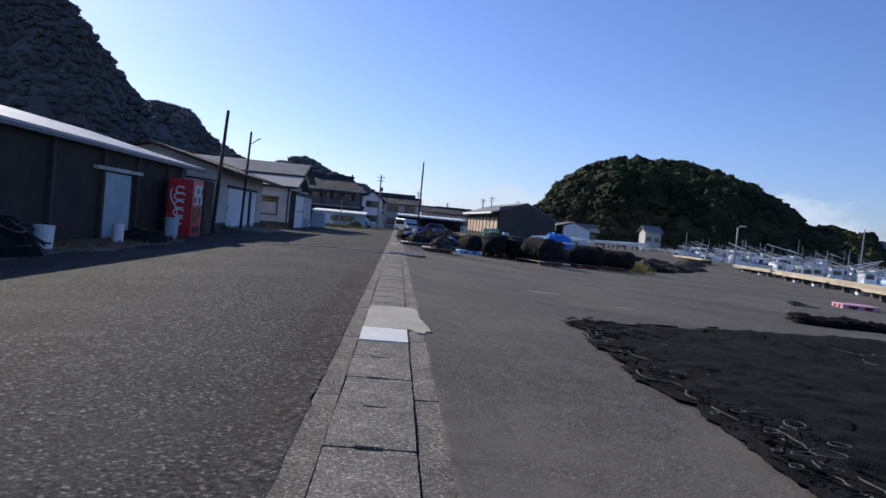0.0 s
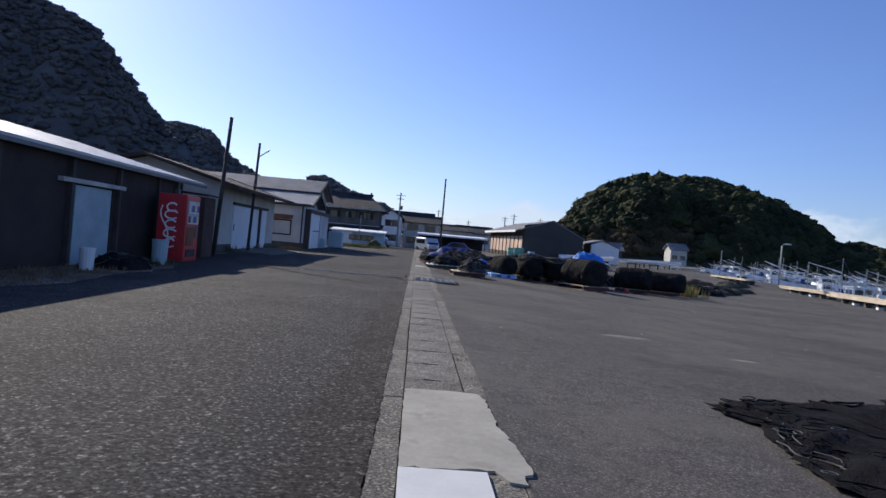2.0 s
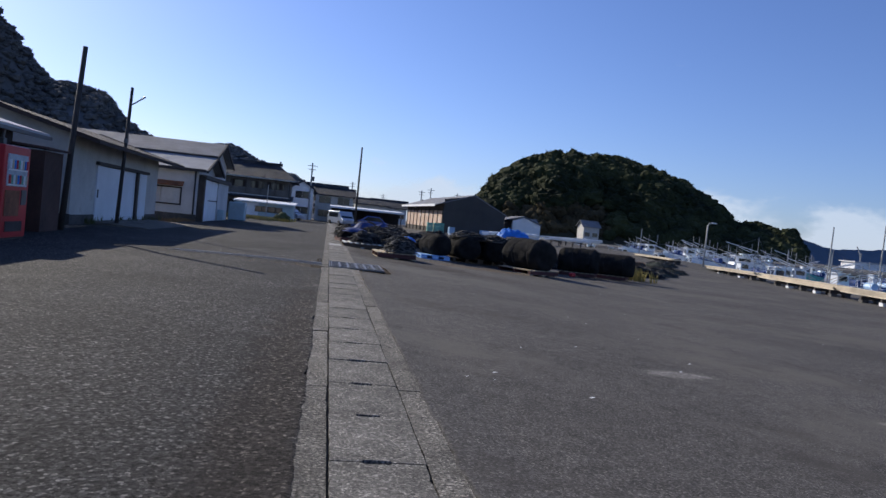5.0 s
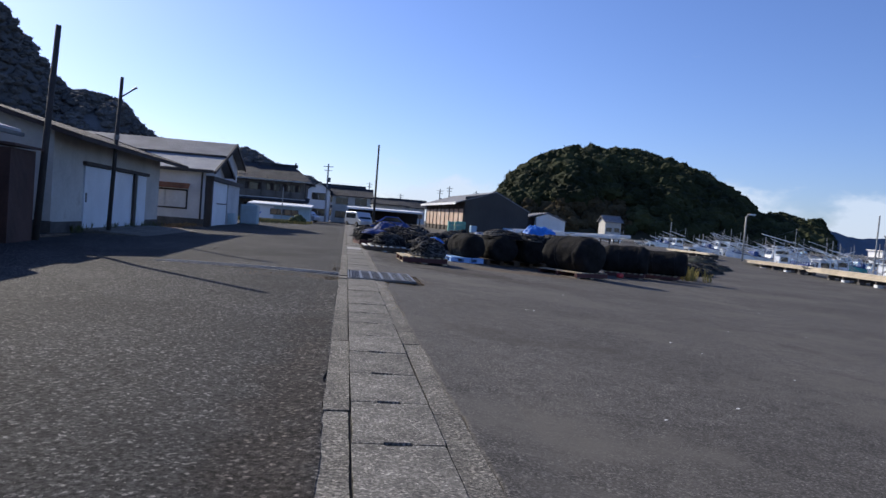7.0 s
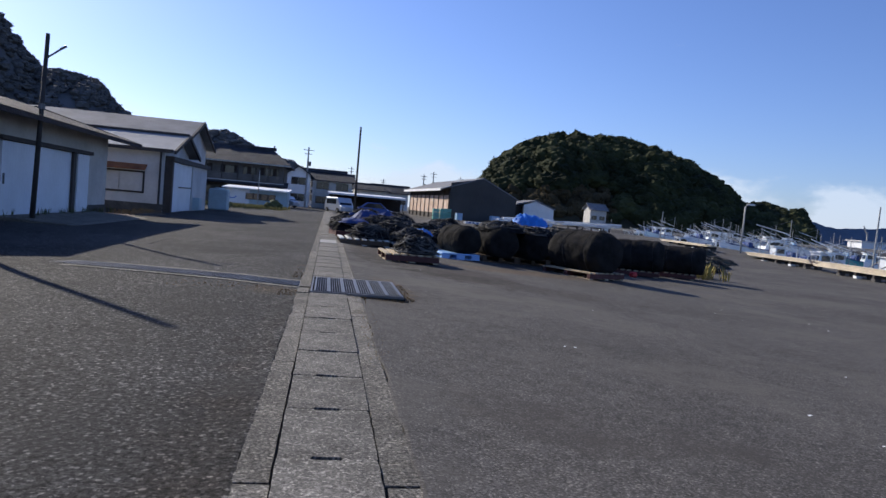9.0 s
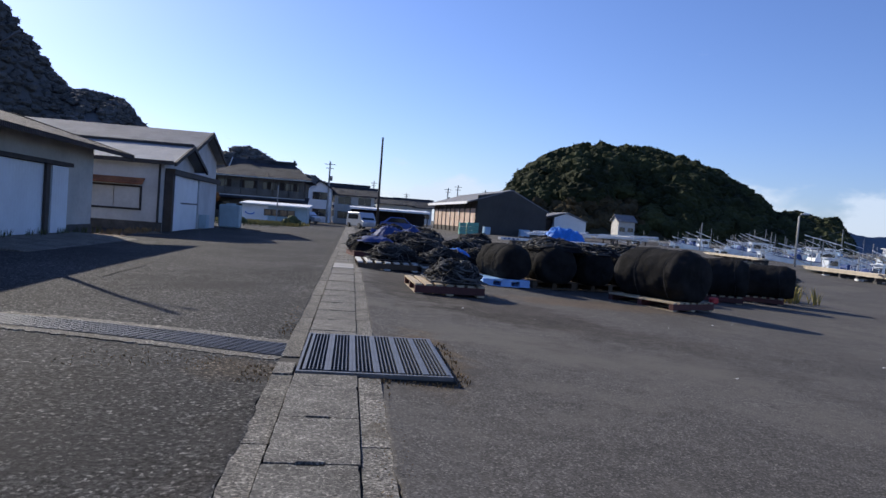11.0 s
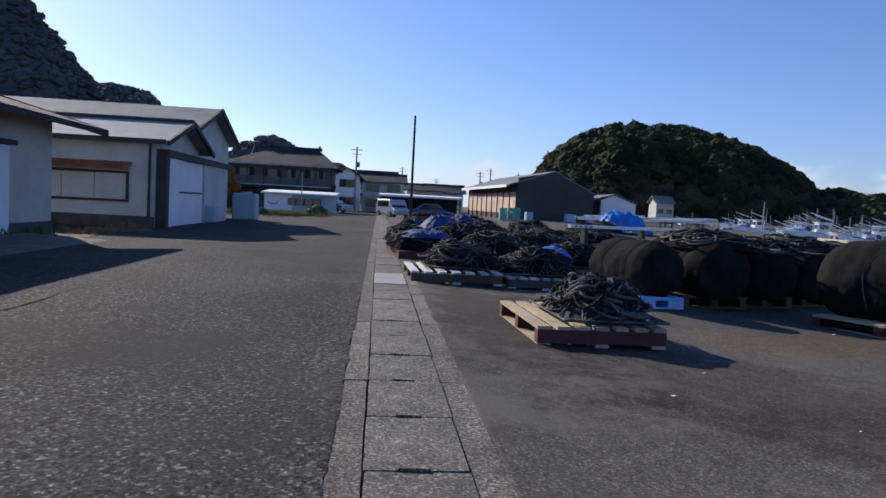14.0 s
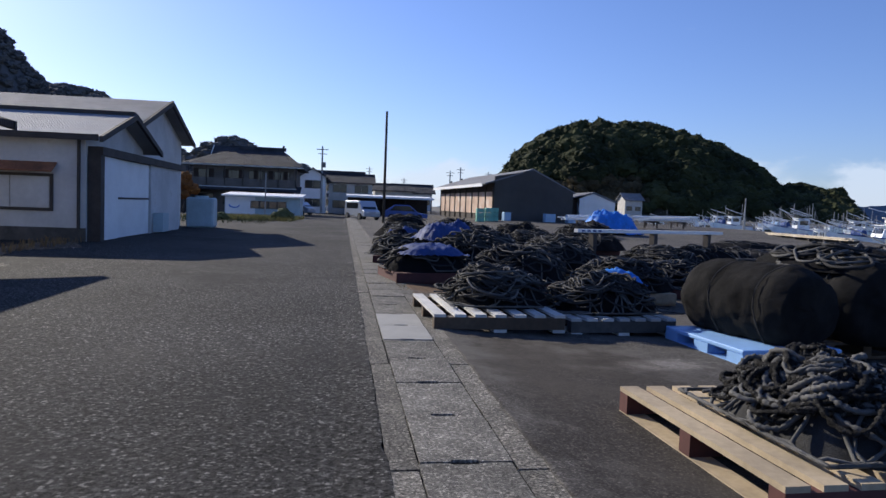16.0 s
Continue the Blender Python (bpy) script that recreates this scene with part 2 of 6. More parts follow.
    carblue=mat("blue_car_paint", (0.03, 0.08, 0.30), 0.3, 0.2, vary=0.05, fine=10, bump=0.0),
)


def blots(m, spots):
    """Oil, rust and dust stains at fixed places of a ground material: (x, y, half width, half length, turn, colour, strength)."""
    n, l = m.node_tree.nodes, m.node_tree.links
    base = n["Principled BSDF"].inputs["Base Color"]
    co = n.new("ShaderNodeTexCoord").outputs["Object"]
    grain = n.new("ShaderNodeTexNoise")
    grain.inputs["Scale"].default_value, grain.inputs["Detail"].default_value, grain.inputs["Roughness"].default_value = 2.4, 6.0, 0.7
    l.new(co, grain.inputs["Vector"])
    for x, y, w, d, turn, colour, strength in spots:
        mp = n.new("ShaderNodeMapping")
        mp.vector_type = "TEXTURE"
        mp.inputs["Location"].default_value, mp.inputs["Rotation"].default_value, mp.inputs["Scale"].default_value = (x, y, 0), (0, 0, radians(turn)), (w, d, 1)
        l.new(co, mp.inputs["Vector"])
        ln = n.new("ShaderNodeVectorMath")
        ln.operation = "LENGTH"
        l.new(mp.outputs[0], ln.inputs[0])
        add = n.new("ShaderNodeMath")
        add.operation = "MULTIPLY_ADD"
        add.inputs[1].default_value = 2.2
        l.new(grain.outputs["Fac"], add.inputs[0])
        l.new(ln.outputs["Value"], add.inputs[2])
        soft = n.new("ShaderNodeMapRange")
        soft.interpolation_type = "SMOOTHSTEP"
        soft.inputs["From Min"].default_value, soft.inputs["From Max"].default_value = 1.5, 2.25
        soft.inputs["To Min"].default_value, soft.inputs["To Max"].default_value = strength, 0.0
        l.new(add.outputs[0], soft.inputs["Value"])
        mixer = n.new("ShaderNodeMix")
        mixer.data_type, mixer.blend_type = "RGBA", "MULTIPLY"
        mixer.inputs[7].default_value = (*colour, 1)
        l.new(soft.outputs[0], mixer.inputs[0])
        l.new(base.links[0].from_socket, mixer.inputs[6])
        l.new(mixer.outputs[2], base)


blots(M["apron"], [(1.35, 24.6, 1.0, 3.4, 0, (0.50, 0.47, 0.45), 0.9), (2.6, 22.0, 1.4, 1.8, 20, (0.62, 0.58, 0.55), 0.8), (0.9, 30.4, 1.0, 0.8, 0, (1.35, 0.95, 0.68), 0.9),
                   (4.9, 24.2, 2.6, 0.8, 12, (1.25, 1.0, 0.78), 0.8), (3.6, 20.6, 2.4, 0.9, -25, (0.66, 0.63, 0.60), 0.7), (2.3, 26.0, 0.5, 0.22, 20, (2.2, 2.2, 2.2), 0.9),
                   (3.3, 9.4, 0.5, 0.16, 10, (2.4, 2.4, 2.4), 0.8), (4.6, 8.2, 0.28, 0.10, 0, (2.6, 2.6, 2.6), 0.9), (1.0, 18.0, 0.35, 1.4, 0, (1.2, 0.95, 0.65), 0.8)])
blots(M["road"], [(-0.35, 17.2, 0.4, 0.4, 0, (1.6, 1.25, 0.85), 0.5), (-0.3, 6.0, 0.35, 9.0, 0, (0.72, 0.62, 0.56), 0.7), (-4.2, 14.0, 1.6, 7.0, 0, (1.2, 1.18, 1.15), 0.6)])
water = mat("harbour_water", (0.02, 0.05, 0.065), 0.12, vary=0.2, big=0.05, fine=0.6, bump=0.5, depth=0.12, spec=0.5)


# ---- mesh helpers ----
class Build:
    """Collects pieces of one mesh."""

    def __init__(self):
        self.v, self.f = [], []

    def add(self, v, f, m=None):
        k = len(self.v)
        self.v += [tuple(m @ Vector(p)) for p in v] if m else [tuple(p) for p in v]
        self.f += [tuple(i + k for i in q) for q in f]
        return self

    def box(self, x0, x1, y0, y1, z0, z1, m=None):
        v = [(x, y, z) for z in (z0, z1) for y in (y0, y1) for x in (x0, x1)]
        return self.add(v, [(0, 2, 3, 1), (4, 5, 7, 6), (0, 1, 5, 4), (1, 3, 7, 5), (3, 2, 6, 7), (2, 0, 4, 6)], m)

    def prism(self, outline, axis, a, b, m=None):
        """An outline of 2D points swept along an axis ('x': outline is (y, z); 'y': (x, z); 'z': (x, y))."""
        def at(p, s):
            return {"x": (s, p[0], p[1]), "y": (p[0], s, p[1]), "z": (p[0], p[1], s)}[axis]
        k = len(outline)
        v = [at(p, a) for p in outline] + [at(p, b) for p in outline]
        f = [tuple(range(k))[::-1], tuple(range(k, 2 * k))] + [(i, (i + 1) % k, k + (i + 1) % k, k + i) for i in range(k)]
        return self.add(v, f, m)

    def tube(self, pts, r, n=6, close=False, taper=1.0):
        pts = [Vector(p) for p in pts]
        k, c = len(self.v), len(pts)
        for i, p in enumerate(pts):
            a, b = (pts[i - 1], pts[(i + 1) % c]) if close else (pts[max(0, i - 1)], pts[min(c - 1, i + 1)])
            d = (b - a).normalized() if (b - a).length > 1e-6 else Vector((0, 0, 1))
            s = d.cross(Vector((0, 0, 1)) if abs(d.z) < 0.9 else Vector((1, 0, 0))).normalized()
            u = s.cross(d)
            rr = r * (1 + (taper - 1) * i / max(1, c - 1))
            self.v += [tuple(p + rr * (math.cos(q) * s + math.sin(q) * u)) for q in (2 * math.pi * j / n for j in range(n))]
        for i in range(c if close else c - 1):
            for j in range(n):
                x, y = k + i * n, k + ((i + 1) % c) * n
                self.f.append((x + j, x + (j + 1) % n, y + (j + 1) % n, y + j))
        if not close:
            self.f += [tuple(k + j for j in range(n))[::-1], tuple(k + (c - 1) * n + j for j in range(n))]
        return self

    def braid(self, pts, r, n=6, close=True, beat=0.0):
        """A thick lumpy rope: a tube whose girth swells and pinches along its length."""
        k = len(self.v)
        self.tube(pts, r, n, close)
        pts = [Vector(p) for p in pts]
        for i, p in enumerate(pts):
            g = 1.0 + beat * (0.55 * math.sin(i * 2.1) + 0.45 * math.sin(i * 3.7 + r * 900))
            for j in range(n):
                v = Vector(self.v[k + i * n + j])
                self.v[k + i * n + j] = tuple(p + (v - p) * (g + 0.25 * beat * math.sin(j * 2.6 + i * 1.9)))
        return self

    def mesh(self, name, material, smooth=False, bevel=0.0):
        me = bpy.data.meshes.new(name)
        me.from_pydata(self.v, [], self.f)
        if bevel:
            bm = bmesh.new()
            bm.from_mesh(me)
            bmesh.ops.bevel(bm, geom=bm.edges[:], offset=bevel, segments=1, affect="EDGES")
            bm.to_mesh(me)
            bm.free()
        me.materials.append(material)
        if smooth:
            me.polygons.foreach_set("use_smooth", [True] * len(me.polygons))
        me.update()
        return me


def part(name, b, material, parent=None, label="", m=None, smooth=False, bevel=0.0):
    ob = new(name, b.mesh(name, material, smooth, bevel) if isinstance(b, Build) else b)
    ob.parent = parent
    if m is not None:
        ob.matrix_basis = m
    return tagged(ob, label)


def thing(name, m, label, category, group="", kind=""):
    ob = new(name)
    ob.empty_display_size = 0.2
    ob.matrix_basis = m
    return tagged(ob, label, category, group, kind)


def step(a, b, x):
    t = min(1.0, max(0.0, (x - a) / (b - a)))
    return t * t * (3 - 2 * t)


def gz(x, y):
    """Height of the ground: a flat road, an apron that falls to the quay, a harbour bed beyond it."""
    if x > QUAY and y < SHORE:
        return -4.0
    z = -(0.042 * min(9.0, max(0.0, x - 0.6)) + 0.022 * min(9.0, max(0.0, x - 9.6))) * (1 - step(38, 72, y))
    z -= 0.025 * min(5.5, max(0.0, -x - 1.0)) * (1 - step(22.5, 25, y))
    z += 0.2 * step(8, 12, x) * step(50, 75, y)
    z -= 0.42 * step(55, 100, y) * (1 - step(4, 10, x))
    return z


QUAY, SHORE = 33.0, 132.0


def rot(x, y, z, deg=0.0):
    return pose(x, y, z, 0, 0, deg)


# ---- ground ----
xs = [-900, -300, -120, -60, -30, -15, -9, -6.5, -4, -1.0, -0.15, 0.0, 0.6, 3, 6, 9.6, 12, 15, 18.6, 24, 30, QUAY, QUAY + 0.02, 45, 70, 110, 160, 260, 420, 1200]
ys = [-120, -40, -15, -5, 5, 15, 25, 32, 38, 44, 50, 56, 62, 68, 75, 82, 90, 100, 115, SHORE, SHORE + 0.1, 160, 220, 320, 600, 1500, 3500]
b = Build()
b.v = [(x, y, gz(x, y)) for y in ys for x in xs]
nx = len(xs)
field_i = []
for j in range(len(ys) - 1):
    for i in range(nx - 1):
        b.f.append((j * nx + i, j * nx + i + 1, (j + 1) * nx + i + 1, (j + 1) * nx + i))
        xm, ym = (xs[i] + xs[i + 1]) / 2, (ys[j] + ys[j + 1]) / 2
        field_i.append(2 if (xm > 140 or xm < -30 or ym > 132) else (1 if xm > 0.2 else 0))
me = b.mesh("ground", M["road"])
me.materials.append(M["apron"])
me.materials.append(M["field"])
me.polygons.foreach_set("material_index", field_i)
tagged(new("ground", me), "coarse dark grey asphalt road and harbour apron", "ground", kind="structure")
b = Build()
b.add([(QUAY - 0.5, -120, -1.55), (3000, -120, -1.55), (3000, 900, -1.55), (QUAY - 0.5, 900, -1.55)], [(0, 1, 2, 3)])
tagged(part("water", b, water), "calm blue green harbour water", "water", kind="structure")
b = Build().box(QUAY - 0.55, QUAY, -40, SHORE, -0.66, -0.42)
tagged(part("quay_kerb", b, M["kerb"], bevel=0.03), "grey concrete kerb along the quay edge", "kerb", kind="structure")

# ---- buildings along the road ----


def gable_roof(b, x0, x1, y0, y1, ze, zr, over, thick, axis, ridge=None):
    """A two-sided roof slab over the plan, ridge along the axis, the ridge at a place across it (middle by default)."""
    if axis == "x":
        r = (y0 + y1) / 2 if ridge is None else ridge
        s0, s1 = (zr - ze) / (r - y0), (zr - ze) / (y1 - r)
        o = [(y0 - over, ze - over * s0), (r, zr), (y1 + over, ze - over * s1), (y1 + over, ze - over * s1 + thick), (r, zr + thick), (y0 - over, ze - over * s0 + thick)]
        b.prism(o, "x", x0, x1)
    else:
        r = (x0 + x1) / 2 if ridge is None else ridge
        s0, s1 = (zr - ze) / (r - x0), (zr - ze) / (x1 - r)
        o = [(x0 - over, ze - over * s0), (r, zr), (x1 + over, ze - over * s1), (x1 + over, ze - over * s1 + thick), (r, zr + thick), (x0 - over, ze - over * s0 + thick)]
        b.prism(o, "y", y0, y1)
    return b


def window(parent, x0, x1, y, z0, z1, panes=2, frame_mat="frame", pane_mat="glass", name="window"):
    """A framed window on a wall that faces -y, at the wall's face y."""
    w = part(name, Build().box(x0 - 0.05, x1 + 0.05, y - 0.04, y + 0.02, z0 - 0.05, z0).box(x0 - 0.05, x1 + 0.05, y - 0.04, y + 0.02, z1, z1 + 0.05)
             .box(x0 - 0.05, x0, y - 0.04, y + 0.02, z0, z1).box(x1, x1 + 0.05, y - 0.04, y + 0.02, z0, z1), M[frame_mat], parent)
    d = (x1 - x0) / panes
    for i in range(panes):
        part("pane", Build().box(x0 + i * d + 0.015, x0 + (i + 1) * d - 0.015, y - 0.02 - 0.012 * (i % 2), y + 0.01, z0, z1), M[pane_mat], w)
    return w


# dark shed with a silver roof
EX = -6.75                                     # its eave line
shed = thing("boat_shed", rot(EX - 0.55, 0, 0), "dark brown timber shed with a silver sheet roof", "shed")
for q in ((-6.0, 0.0, 0.0, 13.9, -0.2, 2.3), (-6.0, 0.0, 15.75, 20.6, -0.2, 2.3), (-6.0, 0, 13.9, 15.75, 1.62, 2.3), (-6, -0.3, 13.9, 15.75, -0.2, 1.62)):
    part("wall", Build().box(*q), M["brown"], shed)
part("roof", Build().prism([(0.14, 2.22), (0.14, 2.30), (-4.2, 3.32), (-8.5, 2.4), (-8.5, 2.3), (-4.2, 3.22)], "y", -1.0, 22.3), M["roofmetal"], shed)
part("gutter", Build().box(0.12, 0.21, -1.0, 22.3, 2.15, 2.23), M["steel"], shed)
dr = part("door", Build().box(-0.06, 0.02, 13.92, 14.84, -0.1, 1.6), M["cyan"], shed, "pale blue-white sliding door")
part("door_leaf", Build().box(-0.10, -0.02, 14.86, 15.73, -0.1, 1.6), M["cyan"], dr)
part("lintel", Build().box(-0.05, 0.12, 13.2, 16.2, 1.64, 1.73), M["greywood"], shed)
for y in (2.0, 5.2, 8.4, 11.0, 13.6, 15.9, 18.4):
    part("post", Build().box(0.0, 0.1, y, y + 0.12, -0.1, 2.21), M["frame"], shed)
for i in range(17):
    part("plank", Build().box(0.0, 0.018, i * 0.165, i * 0.165 + 0.155, 0.0, 2.2), M["brown"], shed, m=rot(0, 16.1, 0))
annex = thing("rusty_lean_to", rot(-6.9, 20.62, -0.13), "rusty corrugated sheet lean-to beside the shed", "shed")
part("wall", Build().box(-5, 0.3, 0, 1.1, -0.05, 1.95), M["rust"], annex)
part("roof", Build().prism([(-5.2, 2.3), (0.42, 1.98), (0.42, 2.03), (-5.2, 2.36)], "y", -0.1, 1.2), M["rust"], annex)
part("white_panel", Build().box(-2.0, -1.2, 1.103, 1.14, 1.4, 1.75), M["white"], annex)

# garage with the gable to the south
gar = thing("garage", rot(-7.15, 24.0, 0), "pale plaster garage with brown roof and white sliding doors", "garage")
GW, GL, GE, GR = 5.2, 9.6, 2.50, 3.20           # width, length, eave, ridge
body = Build().prism([(-GW, 0), (-GW, GE), (-GW / 2, GR), (0, GE), (0, 0)], "y", 0, 0.2)
for q in ((-GW, -GW + 0.2, 0.2, GL, 0, GE), (-GW + 0.2, 0, GL - 0.2, GL, 0, GE), (-0.2, 0, 0.2, 2.0, 0, GE), (-0.2, 0, 7.8, GL - 0.2, 0, GE), (-0.2, 0, 2.0, 7.8, 1.82, GE)):
    part("wall", Build().box(*q), M["plaster2"], gar)
part("gable_wall", body, M["plaster2"], gar)
part("roof", gable_roof(Build(), -GW, 0, -0.5, GL + 0.9, GE, GR, 0.80, 0.12, "y"), M["roofbrown"], gar)
part("bargeboard", Build().prism([(-GW - 0.82, GE - 0.26), (-GW / 2, GR - 0.02), (0.82, GE - 0.26), (0.82, GE - 0.09), (-GW / 2, GR + 0.16), (-GW - 0.82, GE - 0.09)], "y", GL + 0.9, GL + 0.98), M["frame"], gar)
part("plinth", Build().box(0.003, 0.03, 0.0, 1.98, 0, 0.28).box(-GW, 0.03, -0.03, -0.003, 0, 0.3), M["plinth"], gar)
part("plinth", Build().box(0.003, 0.03, 7.82, GL, 0, 0.28), M["plinth"], gar)
d1 = part("sliding_door", Build().box(-0.05, 0.03, 2.05, 4.7, 0.06, 1.78), M["door"], gar)
part("sliding_door", Build().box(-0.09, -0.02, 4.6, 6.45, 0.06, 1.78), M["door"], gar)
part("sliding_door", Build().box(-0.03, 0.05, 6.78, 7.75, 0.06, 1.78), M["door"], gar)
part("door_gap", Build().box(-0.19, -0.12, 2.0, 7.8, 0.0, 1.8), M["frame"], gar)
part("door_rail", Build().box(0.0, 0.1, 1.9, 7.95, 1.80, 1.90), M["frame"], gar)
part("door_jamb", Build().box(0.0, 0.06, 6.42, 6.64, 0.0, 1.80), M["frame"], gar)
part("handle", Build().box(0.03, 0.06, 2.12, 2.16, 0.8, 1.05), M["steel"], d1)
tagged(part("concrete_ramp", Build().prism([(0.0, 0.0), (0.0, 0.09), (1.6, 0.02), (1.7, 0.0)], "y", 1.7, 8.2, m=rot(-7.11, 24.0, 0.001)), M["kerb"]), "low concrete ramp before the garage doors", "ramp", kind="structure")

# white workshop: low gabled front and a taller hall behind
ws = thing("workshop", rot(-6.36, 38.1, 0), "white plastered workshop with grey roofs and brown trim", "workshop")
WL, WE, WR = 4.7, 2.48, 3.18
body = Build()
body.prism([(0, 0), (0, WE), (WL / 2, WR), (WL, WE), (WL, 0)], "x", -0.2, 0.0)
for q in ((-9, -3.45, 0, 0.2, 0, WE), (-0.75, -0.2, 0, 0.2, 0, WE), (-3.45, -0.75, 0, 0.2, 0, 0.78), (-3.45, -0.75, 0, 0.2, 1.52, WE)):
    part("wall", Build().box(*q), M["plaster"], ws)
part("gable_wall", body, M["plaster"], ws)
part("low_roof", gable_roof(Build(), -9.2, 0.42, 0, WL, WE, WR, 0.35, 0.09, "x"), M["roofpale"], ws)
part("ridge_cap", Build().box(-9.2, 0.44, WL / 2 - 0.1, WL / 2 + 0.1, WR + 0.07, WR + 0.17), M["frame"], ws)
part("bargeboard", Build().prism([(-0.36, WE - 0.15), (WL / 2, WR - 0.03), (WL + 0.36, WE - 0.15), (WL + 0.36, WE - 0.01), (WL / 2, WR + 0.12), (-0.36, WE - 0.01)], "x", 0.42, 0.50), M["frame"], ws)
part("eaves_board", Build().box(-9.2, 0.40, -0.40, -0.34, WE - 0.12, WE + 0.02), M["frame"], ws)
part("plinth", Build().box(-9, 0.02, -0.03, -0.003, 0, 0.32), M["plinth"], ws)
part("downpipe", Build().tube([(-0.12, -0.08, 0.3), (-0.12, -0.08, WE - 0.1)], 0.04, 8), M["frame"], ws)
w = part("window", Build().box(-3.5, -0.7, -0.05, 0.03, 1.50, 1.57).box(-3.5, -0.7, -0.05, 0.03, 0.70, 0.77).box(-0.76, -0.7, -0.05, 0.03, 0.77, 1.50).box(-3.5, -3.44, -0.05, 0.03, 0.77, 1.5), M["frame"], ws)
for x0, x1, dy in ((-3.42, -2.55, 0.02), (-2.53, -1.66, 0.02), (-1.62, -0.78, -0.03)):
    part("shutter", Build().box(x0, x1, dy, dy + 0.03, 0.78, 1.5), M["plaster"], w, "white boarded window panel")
part("rust_awning", Build().prism([(-0.02, 1.84), (-0.02, 1.80), (-0.34, 1.60), (-0.35, 1.63)], "x", -3.6, -0.62), M["ruststain"], ws)
part("lintel_beam", Build().box(0.0, 0.34, 0.15, 8.9, 2.06, 2.26), M["frame"], ws)
part("jamb", Build().box(0.0, 0.30, 0.12, 0.40, 0.0, 2.06), M["frame"], ws)
dd = part("door", Build().box(0.22, 0.27, 0.42, 1.5, 0.02, 2.05), M["white"], ws, "white boarded sliding door")
part("door_leaf", Build().box(0.15, 0.20, 1.52, 4.6, 0.02, 2.05), M["white"], dd)
part("door_rail", Build().box(0.20, 0.22, 1.55, 4.58, 1.02, 1.07).box(0.20, 0.22, 1.53, 1.56, 0.05, 2.05), M["frame"], dd)
part("porch_wall", Build().box(0.0, 0.24, 4.7, 8.4, 0.0, 2.06), M["plaster"], ws)
part("air_unit", Build().box(0.26, 0.55, 4.9, 5.6, 0.05, 0.62), M["cyan"], ws)
hall = Build().prism([(4.9, 0), (4.9, 3.3), (8.3, 4.35), (11.7, 3.3), (11.7, 0)], "x", -10, -0.45)
part("hall_wall", hall, M["plaster"], ws)
part("hall_roof", gable_roof(Build(), -10.3, -0.05, 4.9, 11.7, 3.3, 4.35, 0.35, 0.1, "x", 8.3), M["roofgrey"], ws)
part("bargeboard", Build().prism([(4.54, 3.12), (8.3, 4.3), (12.06, 3.12), (12.06, 3.27), (8.3, 4.48), (4.54, 3.27)], "x", -0.05, 0.03), M["frame"], ws)

# pale shed, tanks and weeds beyond
tank = thing("water_tank", rot(-5.75, 48.6, 0), "pale blue-green plastic water tank", "tank")
part("body", Build().box(-0.5, 0.5, -0.45, 0.45, 0, 1.15), M["cyan"], tank, bevel=0.06)
part("lid", Build().tube([(0, 0, 1.15), (0, 0, 1.22)], 0.25, 12), M["cyan"], tank)

# ---- far buildings ----


def house(name, m, w, d, he, hr, label, wall="plaster2", roof="rooftile", storeys=2, axis="x", win=3, over=0.6, hip=False, skirt=True):
    h = thing(name, m, label, "house")
    if hip:
        part("wall", Build().box(-w / 2, w / 2, 0, d, 0, he + 0.05), M[wall], h)
        a, o = w / 2 + over, over
        lo = [(-a, -o, he), (a, -o, he), (a, d + o, he), (-a, d + o, he)]
        hi = [(-w / 2 + 3.4, d / 2, hr), (w / 2 - 1.6, d / 2, hr)]
        part("roof", Build().add([(x, y, z - 0.16) for x, y, z in lo] + lo + hi, [(3, 2, 1, 0), (0, 1, 5, 4), (1, 2, 6, 5), (2, 3, 7, 6), (3, 0, 4, 7), (4, 5, 9, 8), (5, 6, 9), (6, 7, 8, 9), (7, 4, 8)]), M[roof], h)
        part("ridge_cap", Build().box(hi[0][0] - 0.3, hi[1][0] + 0.3, d / 2 - 0.16, d / 2 + 0.16, hr - 0.05, hr + 0.35), M[roof], h)
    elif axis == "x":
        part("wall", Build().prism([(0, 0), (0, he), (d / 2, hr), (d, he), (d, 0)], "x", -w / 2, w / 2), M[wall], h)
        part("roof", gable_roof(Build(), -w / 2 - over, w / 2 + over, 0, d, he, hr, over, 0.16, "x"), M[roof], h)
        part("ridge_cap", Build().box(-w / 2 - over, w / 2 + over, d / 2 - 0.14, d / 2 + 0.14, hr + 0.1, hr + 0.34), M[roof], h)
    else:
        part("wall", Build().prism([(-w / 2, 0), (-w / 2, he), (0, hr), (w / 2, he), (w / 2, 0)], "y", 0, d), M[wall], h)
        part("roof", gable_roof(Build(), -w / 2, w / 2, -over, d + over, he, hr, over, 0.16, "y"), M[roof], h)
    for s in range(storeys):
        z = he * (s + 0.42) / storeys
        for i in range(win):
            x = -w / 2 + w * (i + 0.5) / win
            window(h, x - w / win * 0.3, x + w / win * 0.3, 0, z - 0.1, z + 0.9, 2)
    if storeys > 1 and skirt:
        part("lower_roof", Build().prism([(-1.3, he * 0.47), (0.0, he * 0.55), (0.0, he * 0.59), (-1.35, he * 0.5)], "x", -w / 2 - 0.5, w / 2 + 0.5), M[roof], h)
    return h


